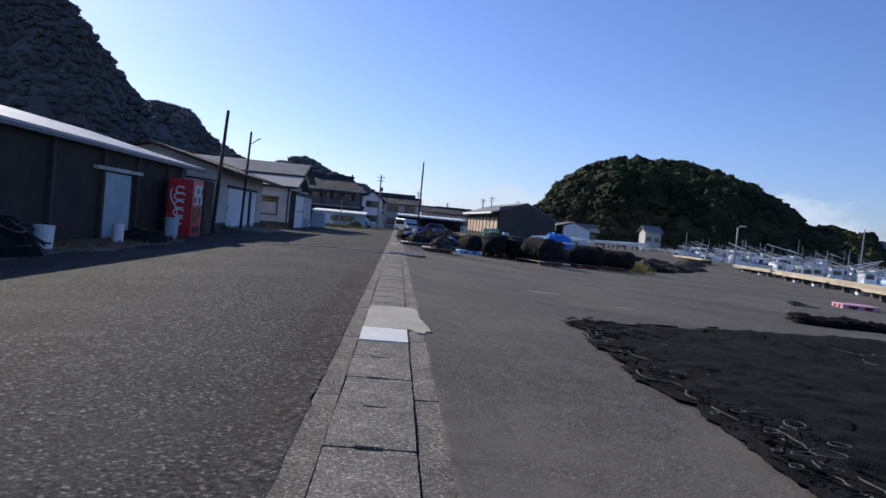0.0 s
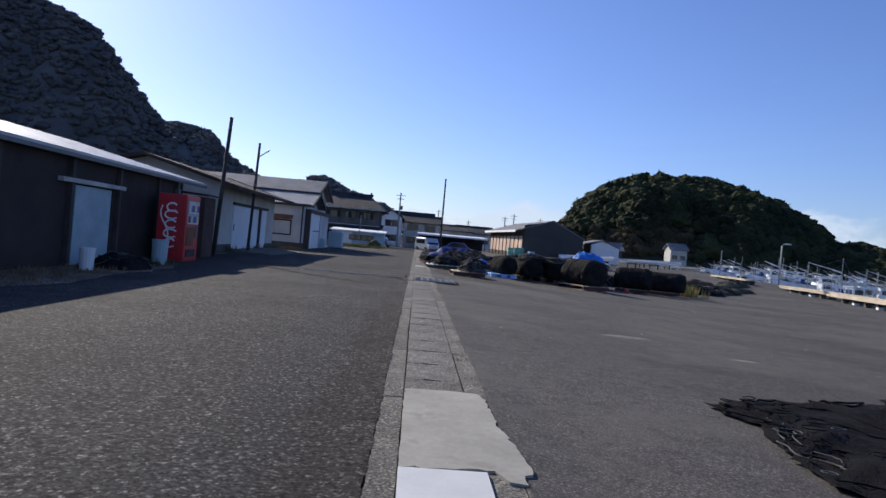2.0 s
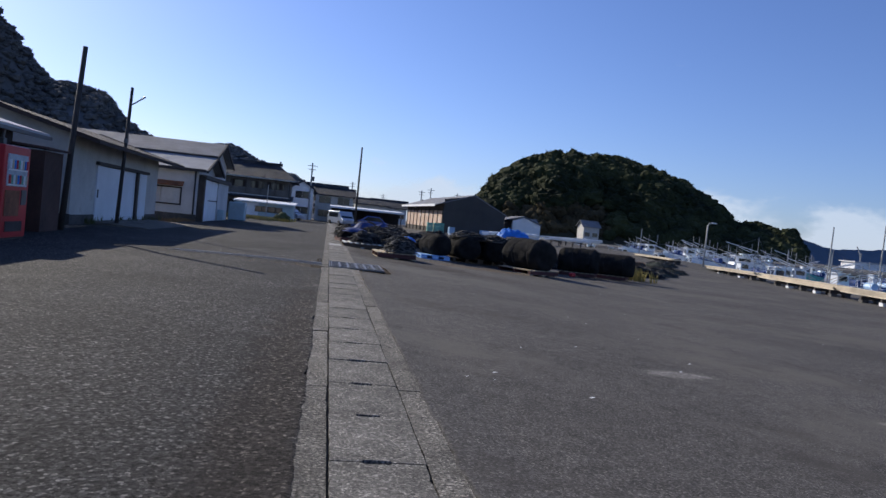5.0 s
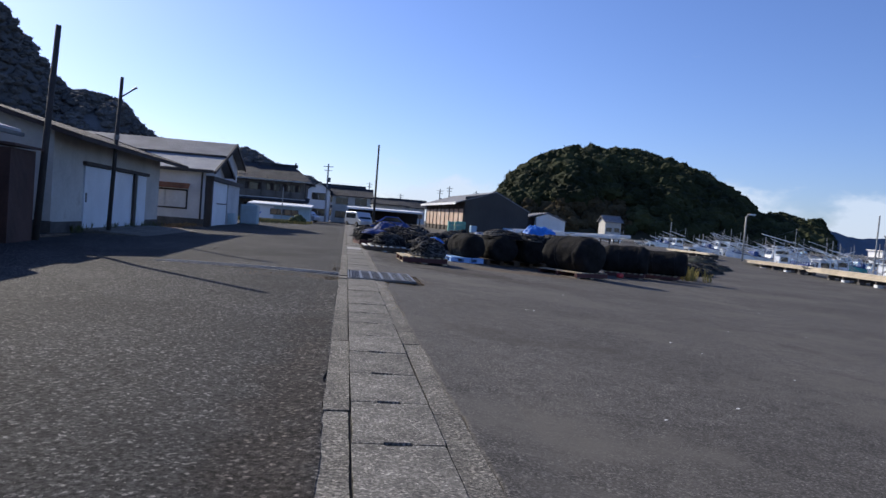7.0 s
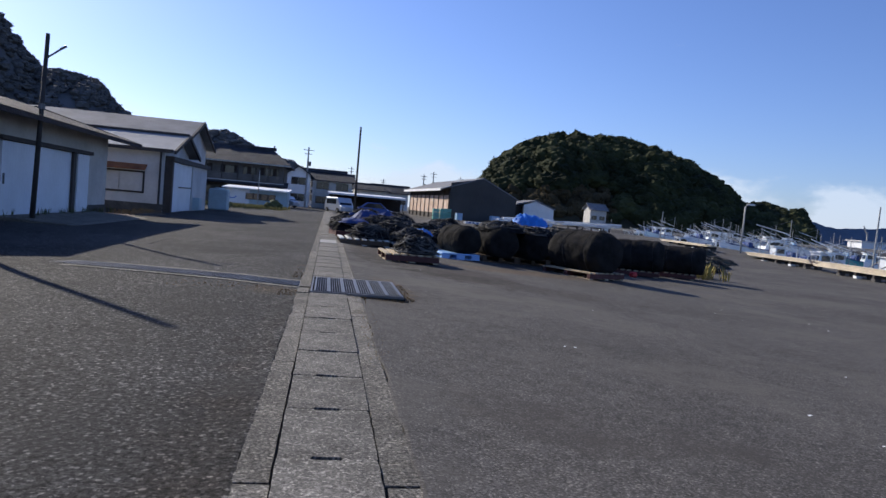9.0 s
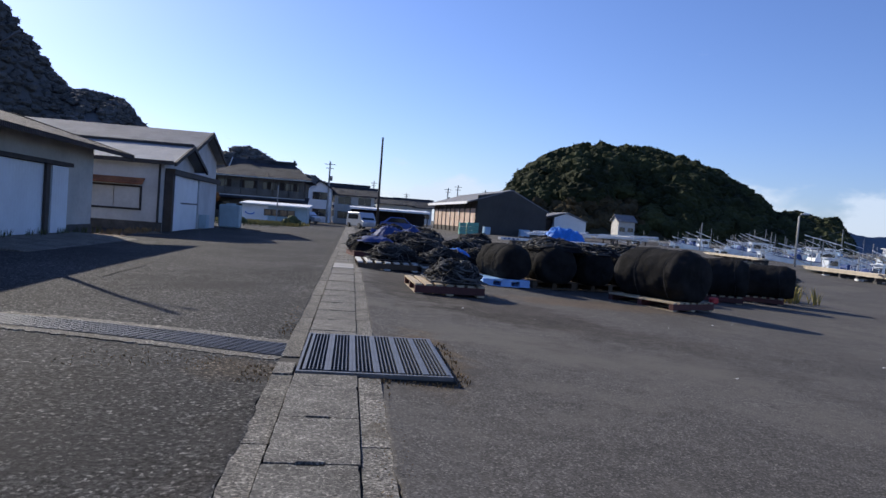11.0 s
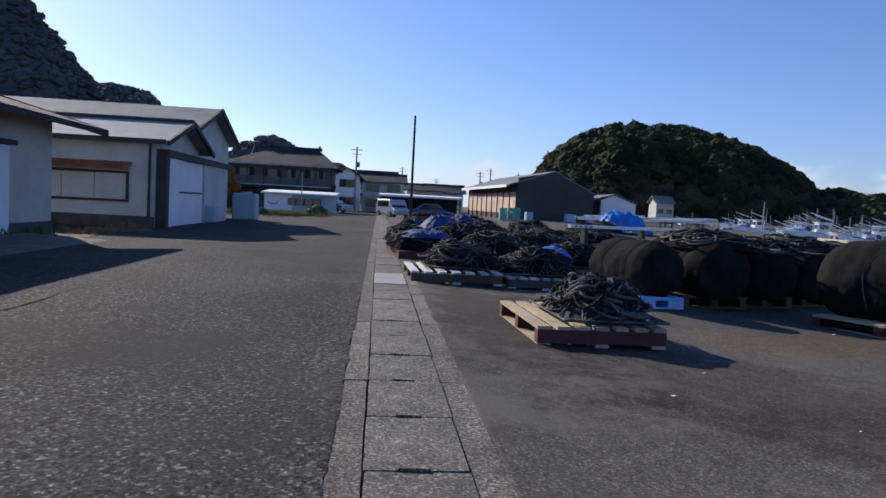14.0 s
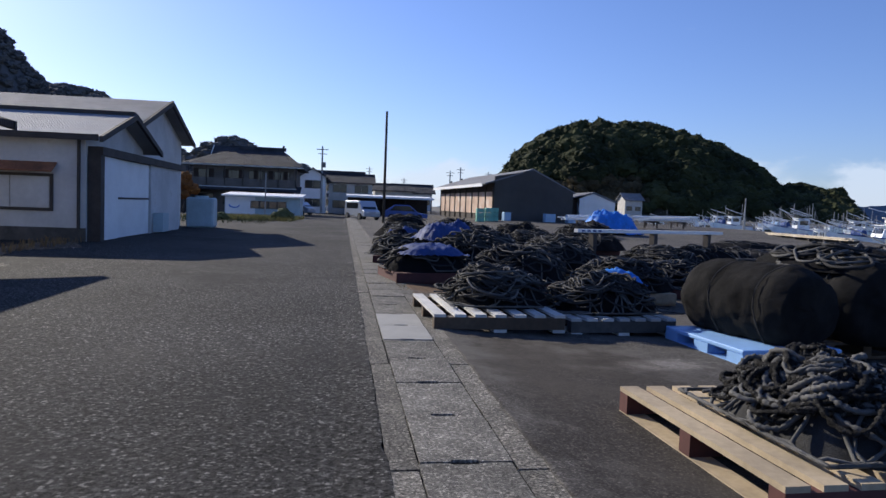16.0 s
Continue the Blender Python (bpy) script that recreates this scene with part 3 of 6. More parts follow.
bh = house("large_house", rot(-11.0, 98, -0.42), 10.6, 9, 5.2, 7.2, "large dark two-storey house with tiled roofs and long balcony", wall="greyboard", win=4, over=1.0, hip=True)
part("balcony", Build().box(-5.6, 5.6, -1.2, -1.0, 2.9, 3.75), M["greyboard"], bh)
part("balcony_floor", Build().box(-5.6, 5.6, -1.2, -0.01, 2.75, 2.88), M["greywood"], bh)
part("side_roof", gable_roof(Build(), -8.6, -5.9, 0.5, 6, 2.2, 3.4, 0.5, 0.14, "x"), M["rooftile"], bh)
part("side_wall", Build().box(-8.3, -5.9, 0.8, 5.7, 0, 2.25), M["plinth"], bh)
part("skirt_roof", Build().prism([(-1.9, 2.45), (0.0, 3.0), (0.0, 3.12), (-1.95, 2.55)], "x", -6.1, 6.1), M["rooftile"], bh)
part("gablet", Build().prism([(2.6, 6.15), (4.5, 7.35), (6.4, 6.15)], "x", -3.5, -3.0), M["plaster2"], bh)
part("gablet_roof", gable_roof(Build(), -3.9, -1.2, 2.6, 6.4, 6.15, 7.35, 0.35, 0.14, "x"), M["rooftile"], bh)
part("verge_board", Build().prism([(2.2, 5.98), (4.5, 7.4), (6.8, 5.98), (6.8, 6.12), (4.5, 7.56), (2.2, 6.12)], "x", -4.0, -3.91), M["greywood"], bh)
part("roof_edge", Build().box(-6.3, 6.3, -1.06, -0.98, 5.02, 5.17), M["greywood"], bh)
for i in range(7):
    part("shutter", Build().box(-5.2 + i * 1.55, -5.2 + i * 1.55 + 0.5, -0.05, -0.005, 3.4, 4.7), M["brown"], bh)
    part("balcony_post", Build().box(-5.55 + i * 1.84, -5.45 + i * 1.84, -1.2, -1.1, 2.88, 5.05), M["frame"], bh)
wing = thing("west_wing", rot(-17.2, 93.5, -0.42), "low dark wooden wing with stepped tiled gables", "house")
part("wall", Build().prism([(-1.5, 0), (-1.5, 2.6), (0, 3.5), (1.5, 2.6), (1.5, 0)], "y", 0, 5), M["brown"], wing)
part("roof", gable_roof(Build(), -1.5, 1.5, -0.5, 5.4, 2.6, 3.5, 0.5, 0.14, "y"), M["rooftile"], wing)
part("verge_board", Build().prism([(-2.0, 2.28), (0, 3.48), (2.0, 2.28), (2.0, 2.42), (0, 3.66), (-2.0, 2.42)], "y", -0.56, -0.5), M["greywood"], wing)
window(wing, -0.7, 0.7, 0, 0.9, 1.8, 2)
for x in (-1.9, 3.7):
    part("ridge_end", Build().prism([(-0.25, 7.2), (0.25, 7.2), (0.12, 7.8), (-0.12, 7.8)], "x", x - 0.1, x + 0.1, m=rot(0, 4.5, 0)), M["rooftile"], bh)

low = thing("low_store", rot(-6.75, 78, -0.35), "low pale blue store with white fascia and dark windows", "store")
part("wall", Build().box(-2.95, 2.95, 0, 4, 0, 1.75), M["cyan"], low)
part("roof", Build().prism([(-0.5, 1.72), (4.3, 2.0), (4.3, 2.1), (-0.5, 1.84)], "x", -3.15, 3.15), M["white"], low)
part("panel", Build().box(-2.9, -0.6, -0.03, -0.003, 0.1, 1.68), M["white"], low)
part("emblem", Build().tube([(-2.2 + 0.4 * math.cos(a), -0.05, 1.05 + 0.22 * math.sin(a)) for a in (i * math.pi / 8 for i in range(8, 17))], 0.05), M["tarp"], low)
for x in (-0.9, -0.2, 0.5, 1.2):
    window(low, x, x + 0.6, -0.03, 0.85, 1.35, 1)
part("post", Build().tube([(0.3, -1.0, 0.0), (0.3, -1.0, 3.6)], 0.05), M["conpole"], low)

house("white_house", rot(-4.6, 118, -0.4), 3.4, 8, 5.0, 6.1, "white two-storey house with dark tiled roof", "white", axis="y", win=1, over=0.4, skirt=False)
house("cream_house", rot(0.6, 122, -0.4), 6.2, 7, 4.5, 5.6, "cream two-storey house with dark tiled roof", "plaster2", win=2, over=0.5, skirt=False)
house("tiled_house", rot(7.6, 134, -0.15), 6.0, 7, 3.6, 4.5, "cream house with dark tiled roof", "plaster2", storeys=1, win=3)
house("tiled_house", rot(-1.0, 150, -0.4), 8.0, 7, 5.4, 7.2, "grey house with dark tiled roof", "plaster", win=3)
house("tiled_house", rot(12.5, 150, 0.0), 7.0, 7, 3.6, 4.9, "grey house with dark tiled roof", "plaster", storeys=1, win=3)
cp = thing("carport", rot(5.6, 112, -0.42), "long dark carport with a white sheet roof edge", "carport")
part("roof", Build().prism([(-0.8, 2.35), (5.5, 2.75), (5.5, 2.85), (-0.8, 2.6)], "x", -5.6, 5.8), M["white"], cp)
part("back_wall", Build().box(-5.4, 5.6, 4.9, 5.1, 0, 2.5), M["brown"], cp)
for x in (-5.2, -1.6, 2.0, 5.4):
    part("post", Build().box(x, x + 0.14, -0.3, -0.16, 0, 2.4), M["frame"], cp)
part("hedge_wall", Build().box(-5.4, -1.7, 0.6, 0.9, 0, 1.5), M["plinth"], cp)

ns = thing("net_warehouse", rot(12.15, 78, 0.15), "charcoal metal warehouse with orange-brown plank side", "warehouse")
part("gable_wall", Build().prism([(0, 0), (0, 3.72), (3.3, 4.35), (6.85, 2.62), (6.85, 0)], "y", 0, 0.2), M["charcoal"], ns)
part("east_wall", Build().box(6.65, 6.85, 0.2, 22, 0, 2.6), M["charcoal"], ns)
part("west_wall", Build().box(0.02, 0.2, 0.2, 22, 0, 3.2, m=pose(0, 0, 0, 0, 0, 4.0)), M["brown"], ns)
part("roof", Build().prism([(-0.9, 3.0), (-0.9, 3.1), (3.3, 4.5), (7.15, 2.62), (7.15, 2.52), (3.3, 4.38)], "y", -0.15, 22.5, m=pose(0, 0, 0, 0, 0, 3.5)), M["roofgrey"], ns)
part("fascia", Build().box(-0.96, -0.9, 0.6, 22.5, 2.86, 3.12, m=pose(0, 0, 0, 0, 0, 3.5)), M["white"], ns)
for i in range(9):
    part("panel", Build().box(-0.03, 0.0, 0.35 + i * 2.35, 0.35 + i * 2.35 + 2.15, 0.55, 2.45, m=pose(0, 0, 0, 0, 0, 4.0)), M["orange"], ns)
for i in range(10):
    part("post", Build().box(-0.10, 0.0, 0.18 + i * 2.35, 0.32 + i * 2.35, 0, 2.9, m=pose(0, 0, 0, 0, 0, 4.0)), M["frame"], ns)
st = thing("white_store", rot(21.0, 82, 0.15), "small white store with grey roof", "store")
part("wall", Build().prism([(0, 0), (0, 2.25), (1.3, 2.72), (3.4, 1.95), (3.4, 0)], "y", 0, 5), M["white"], st)
part("roof", Build().prism([(-0.9, 2.2), (-0.9, 2.3), (1.3, 2.86), (3.5, 2.05), (3.5, 1.95), (1.3, 2.75)], "y", -0.2, 5.2), M["roofgrey"], st)
part("dark_bay", Build().box(-0.8, -0.02, 0.6, 4.8, 0, 2.1), M["brown"], st)
house("hill_cottage", rot(73.0, 190, 0.2), 4.6, 5, 4.6, 6.0, "small cream cottage at the foot of the wooded hill", "plaster2", "roofgrey", storeys=1, win=2, over=0.5)
house("hill_cottage", rot(45.0, 158, 0.2), 5.0, 6, 2.6, 4.0, "brown cottage at the foot of the wooded hill", "plinth", "roofgrey", storeys=1, win=2, over=0.5)
house("roadside_house", rot(33.5, 150, 0.2), 6.0, 6, 3.2, 4.6, "grey house with a brown roof behind the warehouse", "plaster", "roofbrown", storeys=1, win=2, over=0.5)

# ---- hills and trees ----


def crown_shape(seed, leaves, cuts=3, big=1.0):
    """A lumpy crown about one metre in radius: a noisy shell with many leaf clumps standing out of it."""
    rnd = random.Random(seed)
    bm = bmesh.new()
    bmesh.ops.create_icosphere(bm, subdivisions=cuts, radius=0.82)
    off = Vector((rnd.uniform(-9, 9), rnd.uniform(-9, 9), rnd.uniform(-9, 9)))
    for v in bm.verts:
        k = 1 + 0.38 * noise.noise(v.co * 2.0 + off) + 0.26 * noise.noise(v.co * 5.0 + off)
        v.co *= k
        v.co.z *= 0.85
    vs = [tuple(v.co) for v in bm.verts]
    fs = [tuple(v.index for v in f.verts) for f in bm.faces]
    pts = [v.co.copy() for v in bm.verts]
    bm.free()
    for _ in range(leaves):
        p = rnd.choice(pts) * rnd.uniform(0.92, 1.06)
        a = Vector((rnd.gauss(0, 1), rnd.gauss(0, 1), rnd.gauss(0, 1))).normalized()
        c = a.cross(Vector((rnd.gauss(0, 1), rnd.gauss(0, 1), rnd.gauss(0, 1)))).normalized()
        s = rnd.uniform(0.07, 0.15) * big
        k = len(vs)
        vs += [tuple(p + s * a), tuple(p + s * 0.6 * c), tuple(p - s * a)]
        fs += [(k, k + 1, k + 2)]
    return np.array(vs), fs


CROWNS = [crown_shape(s, 240) for s in range(6)]
FAR_CROWNS = [crown_shape(s + 20, 130, 2, 1.9) for s in range(6)]


def forest(name, places, material, label, crowns=CROWNS):
    """Crowns joined into one mesh; places are (x, y, z, radius, stretch)."""
    rnd = random.Random(7)
    vs, fs, k = [], [], 0
    for x, y, z, r, s in places:
        v, f = crowns[rnd.randrange(len(crowns))]
        a = rnd.uniform(0, 6.283)
        ca, sa = math.cos(a) * r, math.sin(a) * r
        vs.append(np.stack([v[:, 0] * ca - v[:, 1] * sa + x, v[:, 0] * sa + v[:, 1] * ca + y, v[:, 2] * r * s + z], 1))
        fs += [tuple(i + k for i in q) for q in f]
        k += len(v)
    me = bpy.data.meshes.new(name)
    me.from_pydata(np.concatenate(vs).tolist(), [], fs)
    me.materials.append(material)
    return tagged(new(name, me), label, "trees", kind="stuff")


def skyline(pts, x):
    return float(np.interp(x, [p[0] for p in pts], [p[1] for p in pts]))


def hill(name, pts, y0, depth, crown, count, seed, label, leafmat, soil="soil", relief=0.0, brush=None):
    """A wooded ridge whose outline across x at y0 is pts: a soil mound with gullies, and a forest on its face."""
    rnd = random.Random(seed)
    x0, x1 = pts[0][0], pts[-1][0]
    nxh, nyh = 70, 24

    def at(x, u, under):
        """A place on the face: u is 0 at the foot towards the viewer, 1 far behind."""
        lift = math.sin(min(1.0, u * 1.7) * math.pi / 2) if u < 0.6 else math.cos((u - 0.6) / 0.4 * math.pi / 2)
        h = max(0.0, skyline(pts, x) - crown * under) * lift
        slope = max(0.0, math.sin(min(1.0, u * 1.7) * math.pi))
        g = noise.noise((x * 0.045, u * 1.2, seed)) + 0.6 * noise.noise((x * 0.11, u * 3.0, seed + 4))
        yy = y0 - depth * 0.6 + depth * u + relief * 3.0 * g * slope
        return x * (yy - 10) / (y0 - 10), yy, max(0.0, h + relief * 0.5 * g * slope)

    b = Build()
    for j in range(nyh + 1):
        for i in range(nxh + 1):
            b.v.append(at(x0 + (x1 - x0) * i / nxh, j / nyh, 1.2))
    for j in range(nyh):
        for i in range(nxh):
            k = j * (nxh + 1) + i
            b.f.append((k, k + 1, k + nxh + 2, k + nxh + 1))
    tagged(part(name, b, M[soil], smooth=True), label, "hill", kind="structure")
    places, low = [], []
    for _ in range(count):
        x, u = rnd.uniform(x0, x1), rnd.uniform(0.02, 0.66)
        top = skyline(pts, x)
        r = crown * rnd.choice((0.55, 0.7, 0.9, 1.1, 1.4)) * rnd.uniform(0.85, 1.15)
        if top < r * 1.2:
            r = max(0.8, top * 0.5)
        px, py, pz = at(x, u, 1.0)
        dry = brush and u < 0.13 and noise.noise((x * 0.05, u * 4, 2.0)) > -0.25 and x < brush
        (low if dry else places).append((px, py, pz + r * 0.25, r * (0.6 if dry else 1.0), rnd.uniform(0.85, 1.15) * (0.7 if crown < 2.5 else 1.0)))
    forest("trees", places, leafmat, label, FAR_CROWNS if crown < 2.5 else CROWNS)
    if low:
        forest("brush", low, M["brush"], "brown dry brush at the foot of the wooded hill")


hill("wooded_hill", [(56.0, 2.6), (60.0, 10.0), (66.0, 17.4), (73.5, 25.9), (84.0, 33.1), (95.0, 36.1), (108.0, 37.2), (125.0, 37.4), (142.0, 34.5), (156.0, 31.0), (169.0, 25.4), (177.0, 20.2), (183.0, 14.9), (186.9, 14.1), (196.8, 15.4), (205.0, 13.4), (214.8, 13.1), (219.7, 7.5), (223.0, 1.8)], 300, 130, 3.3, 2300, 3,
     "steep round hill thick with dark evergreen trees", M["leaf"], relief=4.0, brush=125.0)
# Trees and soil of these two hills share the haze-lightened leaf colour.
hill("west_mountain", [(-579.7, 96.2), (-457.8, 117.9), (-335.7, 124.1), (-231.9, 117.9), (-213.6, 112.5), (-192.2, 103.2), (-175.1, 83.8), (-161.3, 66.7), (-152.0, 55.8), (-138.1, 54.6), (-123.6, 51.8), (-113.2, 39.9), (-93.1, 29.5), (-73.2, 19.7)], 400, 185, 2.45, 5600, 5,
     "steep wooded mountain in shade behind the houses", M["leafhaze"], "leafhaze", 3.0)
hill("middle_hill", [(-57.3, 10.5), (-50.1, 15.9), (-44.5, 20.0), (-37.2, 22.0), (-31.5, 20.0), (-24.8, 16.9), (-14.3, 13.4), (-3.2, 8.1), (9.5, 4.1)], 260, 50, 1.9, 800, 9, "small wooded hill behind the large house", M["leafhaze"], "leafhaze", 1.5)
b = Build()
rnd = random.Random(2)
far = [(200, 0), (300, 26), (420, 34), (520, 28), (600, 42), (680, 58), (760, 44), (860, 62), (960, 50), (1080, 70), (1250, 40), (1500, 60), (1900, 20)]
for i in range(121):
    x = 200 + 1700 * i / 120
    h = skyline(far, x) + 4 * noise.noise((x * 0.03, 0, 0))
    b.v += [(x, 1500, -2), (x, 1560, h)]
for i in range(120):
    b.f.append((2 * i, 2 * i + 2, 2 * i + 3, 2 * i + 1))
tagged(part("backdrop", b, M["haze"]), "distant haze-blue hills across the harbour", "backdrop", kind="structure")

# low clouds far beyond the harbour
cm = bpy.data.materials.new("low_cloud")
cm.use_nodes = True
n, l = cm.node_tree.nodes, cm.node_tree.links
n.remove(n["Principled BSDF"])
tc = n.new("ShaderNodeTexCoord")
mp = n.new("ShaderNodeMapping")
mp.inputs["Scale"].default_value = (0.0042, 0.0042, 0.0085)
l.new(tc.outputs["Object"], mp.inputs["Vector"])
t1 = n.new("ShaderNodeTexNoise")
t1.inputs["Scale"].default_value, t1.inputs["Detail"].default_value, t1.inputs["Roughness"].default_value = 1.0, 7.0, 0.58
l.new(mp.outputs[0], t1.inputs["Vector"])
sx = n.new("ShaderNodeSeparateXYZ")
l.new(tc.outputs["Object"], sx.inputs[0])
fall = n.new("ShaderNodeMapRange")
fall.inputs["From Min"].default_value, fall.inputs["From Max"].default_value, fall.inputs["To Min"].default_value, fall.inputs["To Max"].default_value = 60, 330, 0.21, -0.24
l.new(sx.outputs[2], fall.inputs["Value"])
east = n.new("ShaderNodeMapRange")
east.inputs["From Min"].default_value, east.inputs["From Max"].default_value, east.inputs["To Min"].default_value, east.inputs["To Max"].default_value = -400, 1600, -0.10, 0.06
l.new(sx.outputs[0], east.inputs["Value"])
s1 = n.new("ShaderNodeMath")
l.new(t1.outputs["Fac"], s1.inputs[0])
l.new(fall.outputs[0], s1.inputs[1])
s2 = n.new("ShaderNodeMath")
l.new(s1.outputs[0], s2.inputs[0])
l.new(east.outputs[0], s2.inputs[1])
cover = n.new("ShaderNodeMapRange")
cover.interpolation_type = "SMOOTHSTEP"
cover.inputs["From Min"].default_value, cover.inputs["From Max"].default_value, cover.inputs["To Max"].default_value = 0.49, 0.70, 0.75
puff = n.new("ShaderNodeVectorMath")
puff.operation = "DISTANCE"
puff.inputs[1].default_value = (1690, 1842, 530)
l.new(tc.outputs["Object"], puff.inputs[0])
near = n.new("ShaderNodeMapRange")
near.inputs["From Min"].default_value, near.inputs["From Max"].default_value, near.inputs["To Min"].default_value, near.inputs["To Max"].default_value = 20, 130, 0.38, 0.0
l.new(puff.outputs["Value"], near.inputs["Value"])
s3 = n.new("ShaderNodeMath")
l.new(s2.outputs[0], s3.inputs[0])
l.new(near.outputs[0], s3.inputs[1])
l.new(s3.outputs[0], cover.inputs["Value"])
em, tr, mx = n.new("ShaderNodeEmission"), n.new("ShaderNodeBsdfTransparent"), n.new("ShaderNodeMixShader")
em.inputs[0].default_value, em.inputs[1].default_value = (0.66, 0.76, 0.92, 1), 0.85
l.new(cover.outputs[0], mx.inputs[0])
l.new(tr.outputs[0], mx.inputs[1])
l.new(em.outputs[0], mx.inputs[2])
l.new(mx.outputs[0], n["Material Output"].inputs["Surface"])
b = Build()
for i in range(41):
    a = radians(-18 + 78 * i / 40)
    b.v += [(2500 * math.sin(a), 2500 * math.cos(a), -10), (2500 * math.sin(a), 2500 * math.cos(a), 760)]
for i in range(40):
    b.f.append((2 * i, 2 * i + 2, 2 * i + 3, 2 * i + 1))
tagged(part("backdrop", b, cm), "soft white clouds low over the horizon", "clouds", kind="structure")

# ---- vehicles ----


def car(name, m, paint, label, length=4.4, height=1.8, van=True):
    c = thing(name, m, label, "car")
    L, H = length, height
    side = [(0.05, 0.3), (0.0, 0.8), (0.5, 0.95), (1.15 if van else 1.3, H), (L - 0.25, H), (L, 1.0), (L, 0.3)]
    if not van:
        side = [(0.05, 0.28), (0.0, 0.62), (0.95, 0.82), (1.75, H), (3.2, H), (L - 0.35, 0.95), (L, 0.88), (L, 0.28)]
    part("body", Build().prism([(y, z) for y, z in side], "x", -0.83, 0.83), paint, c, bevel=0.05)
    screen = [(0.55, 1.0), (1.12, H - 0.12), (1.09, H - 0.12), (0.52, 1.0)] if van else [(1.02, 0.88), (1.68, H - 0.08), (1.64, H - 0.08), (0.98, 0.88)]
    part("windscreen", Build().prism(screen, "x", -0.7, 0.7), M["glass"], c)
    panes = [(1.35, 1.02), (1.35, H - 0.2), (L - 0.5, H - 0.2), (L - 0.5, 1.02)] if van else [(1.2, 0.9), (1.78, H - 0.1), (3.12, H - 0.1), (3.65, 0.93)]
    for s in (-1, 1):
        part("side_window", Build().prism(panes, "x", 0.83 * s - 0.012, 0.83 * s + 0.012), M["glass"], c)
        part("headlight", Build().box(0.55 * s - 0.18, 0.55 * s + 0.18, -0.02, 0.06, 0.62 if van else 0.48, 0.78 if van else 0.60), M["whitepl"], c)
        for y in (0.85, L - 0.85):
            wh = part("wheel", Build().tube([(0.86 * s - 0.1, y, 0.31), (0.86 * s + 0.1, y, 0.31)], 0.31, 18), M["tyre"], c)
            part("rim", Build().tube([(0.86 * s - 0.11, y, 0.31), (0.86 * s + 0.11, y, 0.31)], 0.19, 12), M["steel"], wh)
    return c


car("van", rot(2.3, 85, gz(2.5, 87), 24), M["carsilver"], "silver van parked at the roadside", 4.4, 1.75)
car("parked_car", rot(7.7, 87.2, gz(5, 87), 84), M["carblue"], "dark blue car parked beside the net heaps", 4.3, 1.5, False)
car("parked_car", rot(-4.0, 104, gz(-4, 104) , 60), M["carsilver"], "silver car parked by the houses", 4.0, 1.5)

# ---- poles ----


def wooden_pole(x, y, h, lean, lamp=False, r=0.075, label="dark wooden pole at the roadside", material="pole"):
    p = thing("roadside_pole", rot(x, y, gz(x, y)), label, "pole")
    part("shaft", Build().tube([(0, 0, -0.05), (lean * h * 0.5, 0, h * 0.5), (lean * h, 0, h)], r, 10, taper=0.75), M[material], p, smooth=True)
    if lamp:
        part("bracket", Build().tube([(lean * h, 0, h - 0.55), (lean * h + 0.35, -0.05, h - 0.3)], 0.02), M["steel"], p)
        part("lamp_head", Build().tube([(lean * h + 0.30, -0.05, h - 0.33), (lean * h + 0.42, -0.05, h - 0.25)], 0.028, 8), M["steel"], p)
        part("band", Build().tube([(lean * h * 0.6, 0, h * 0.6), (lean * h * 0.62, 0, h * 0.63)], r * 1.2, 10), M["steel"], p)
    return p


wooden_pole(-6.60, 21.9, 4.66, 0.05, label="leaning dark wooden pole before the rusty lean-to")
wooden_pole(-6.57, 26.4, 4.3, 0.03, lamp=True, label="dark wooden pole with a small lamp bracket", r=0.06)
wooden_pole(2.28, 66.6, 7.3, 0.0, label="tall thin dark pole beside the net heaps", r=0.10)
up = thing("utility_pole", rot(-3.4, 118, -0.4), "concrete utility pole with crossarms", "utility pole")
part("shaft", Build().tube([(0, 0, 0), (0, 0, 9.2)], 0.16, 10, taper=0.7), M["conpole"], up)
for z, w in ((8.7, 0.8), (8.1, 0.6)):
    part("crossarm", Build().box(-w, w, -0.05, 0.05, z, z + 0.09), M["steel"], up)
part("transformer", Build().tube([(0.3, -0.3, 6.3), (0.3, -0.3, 7.0)], 0.2, 12), M["steel"], up)
for x, y, h in ((4.2, 150, 8.0), (16.5, 132, 7.0), (18.2, 132, 7.6), (11.5, 160, 6.5), (26.5, 150, 8.0)):
    copy = copy_thing(up, Matrix.Translation((x, y, 0)) @ Matrix.Diagonal((0.8, 0.8, h / 9.2, 1)))
    copy.scale = (0.8, 0.8, h / 9.2)
lampp = thing("street_lamp", rot(31.0, 57, -0.6), "slim grey quay street lamp", "street lamp")
part("shaft", Build().tube([(0, 0, 0), (0, 0, 3.9), (0.12, 0, 4.05), (0.4, 0, 4.1)], 0.07, 8), M["conpole"], lampp, smooth=True)
part("lamp_head", Build().box(0.3, 0.75, -0.09, 0.09, 4.05, 4.16), M["whitepl"], lampp, bevel=0.02)

# ---- boats ----


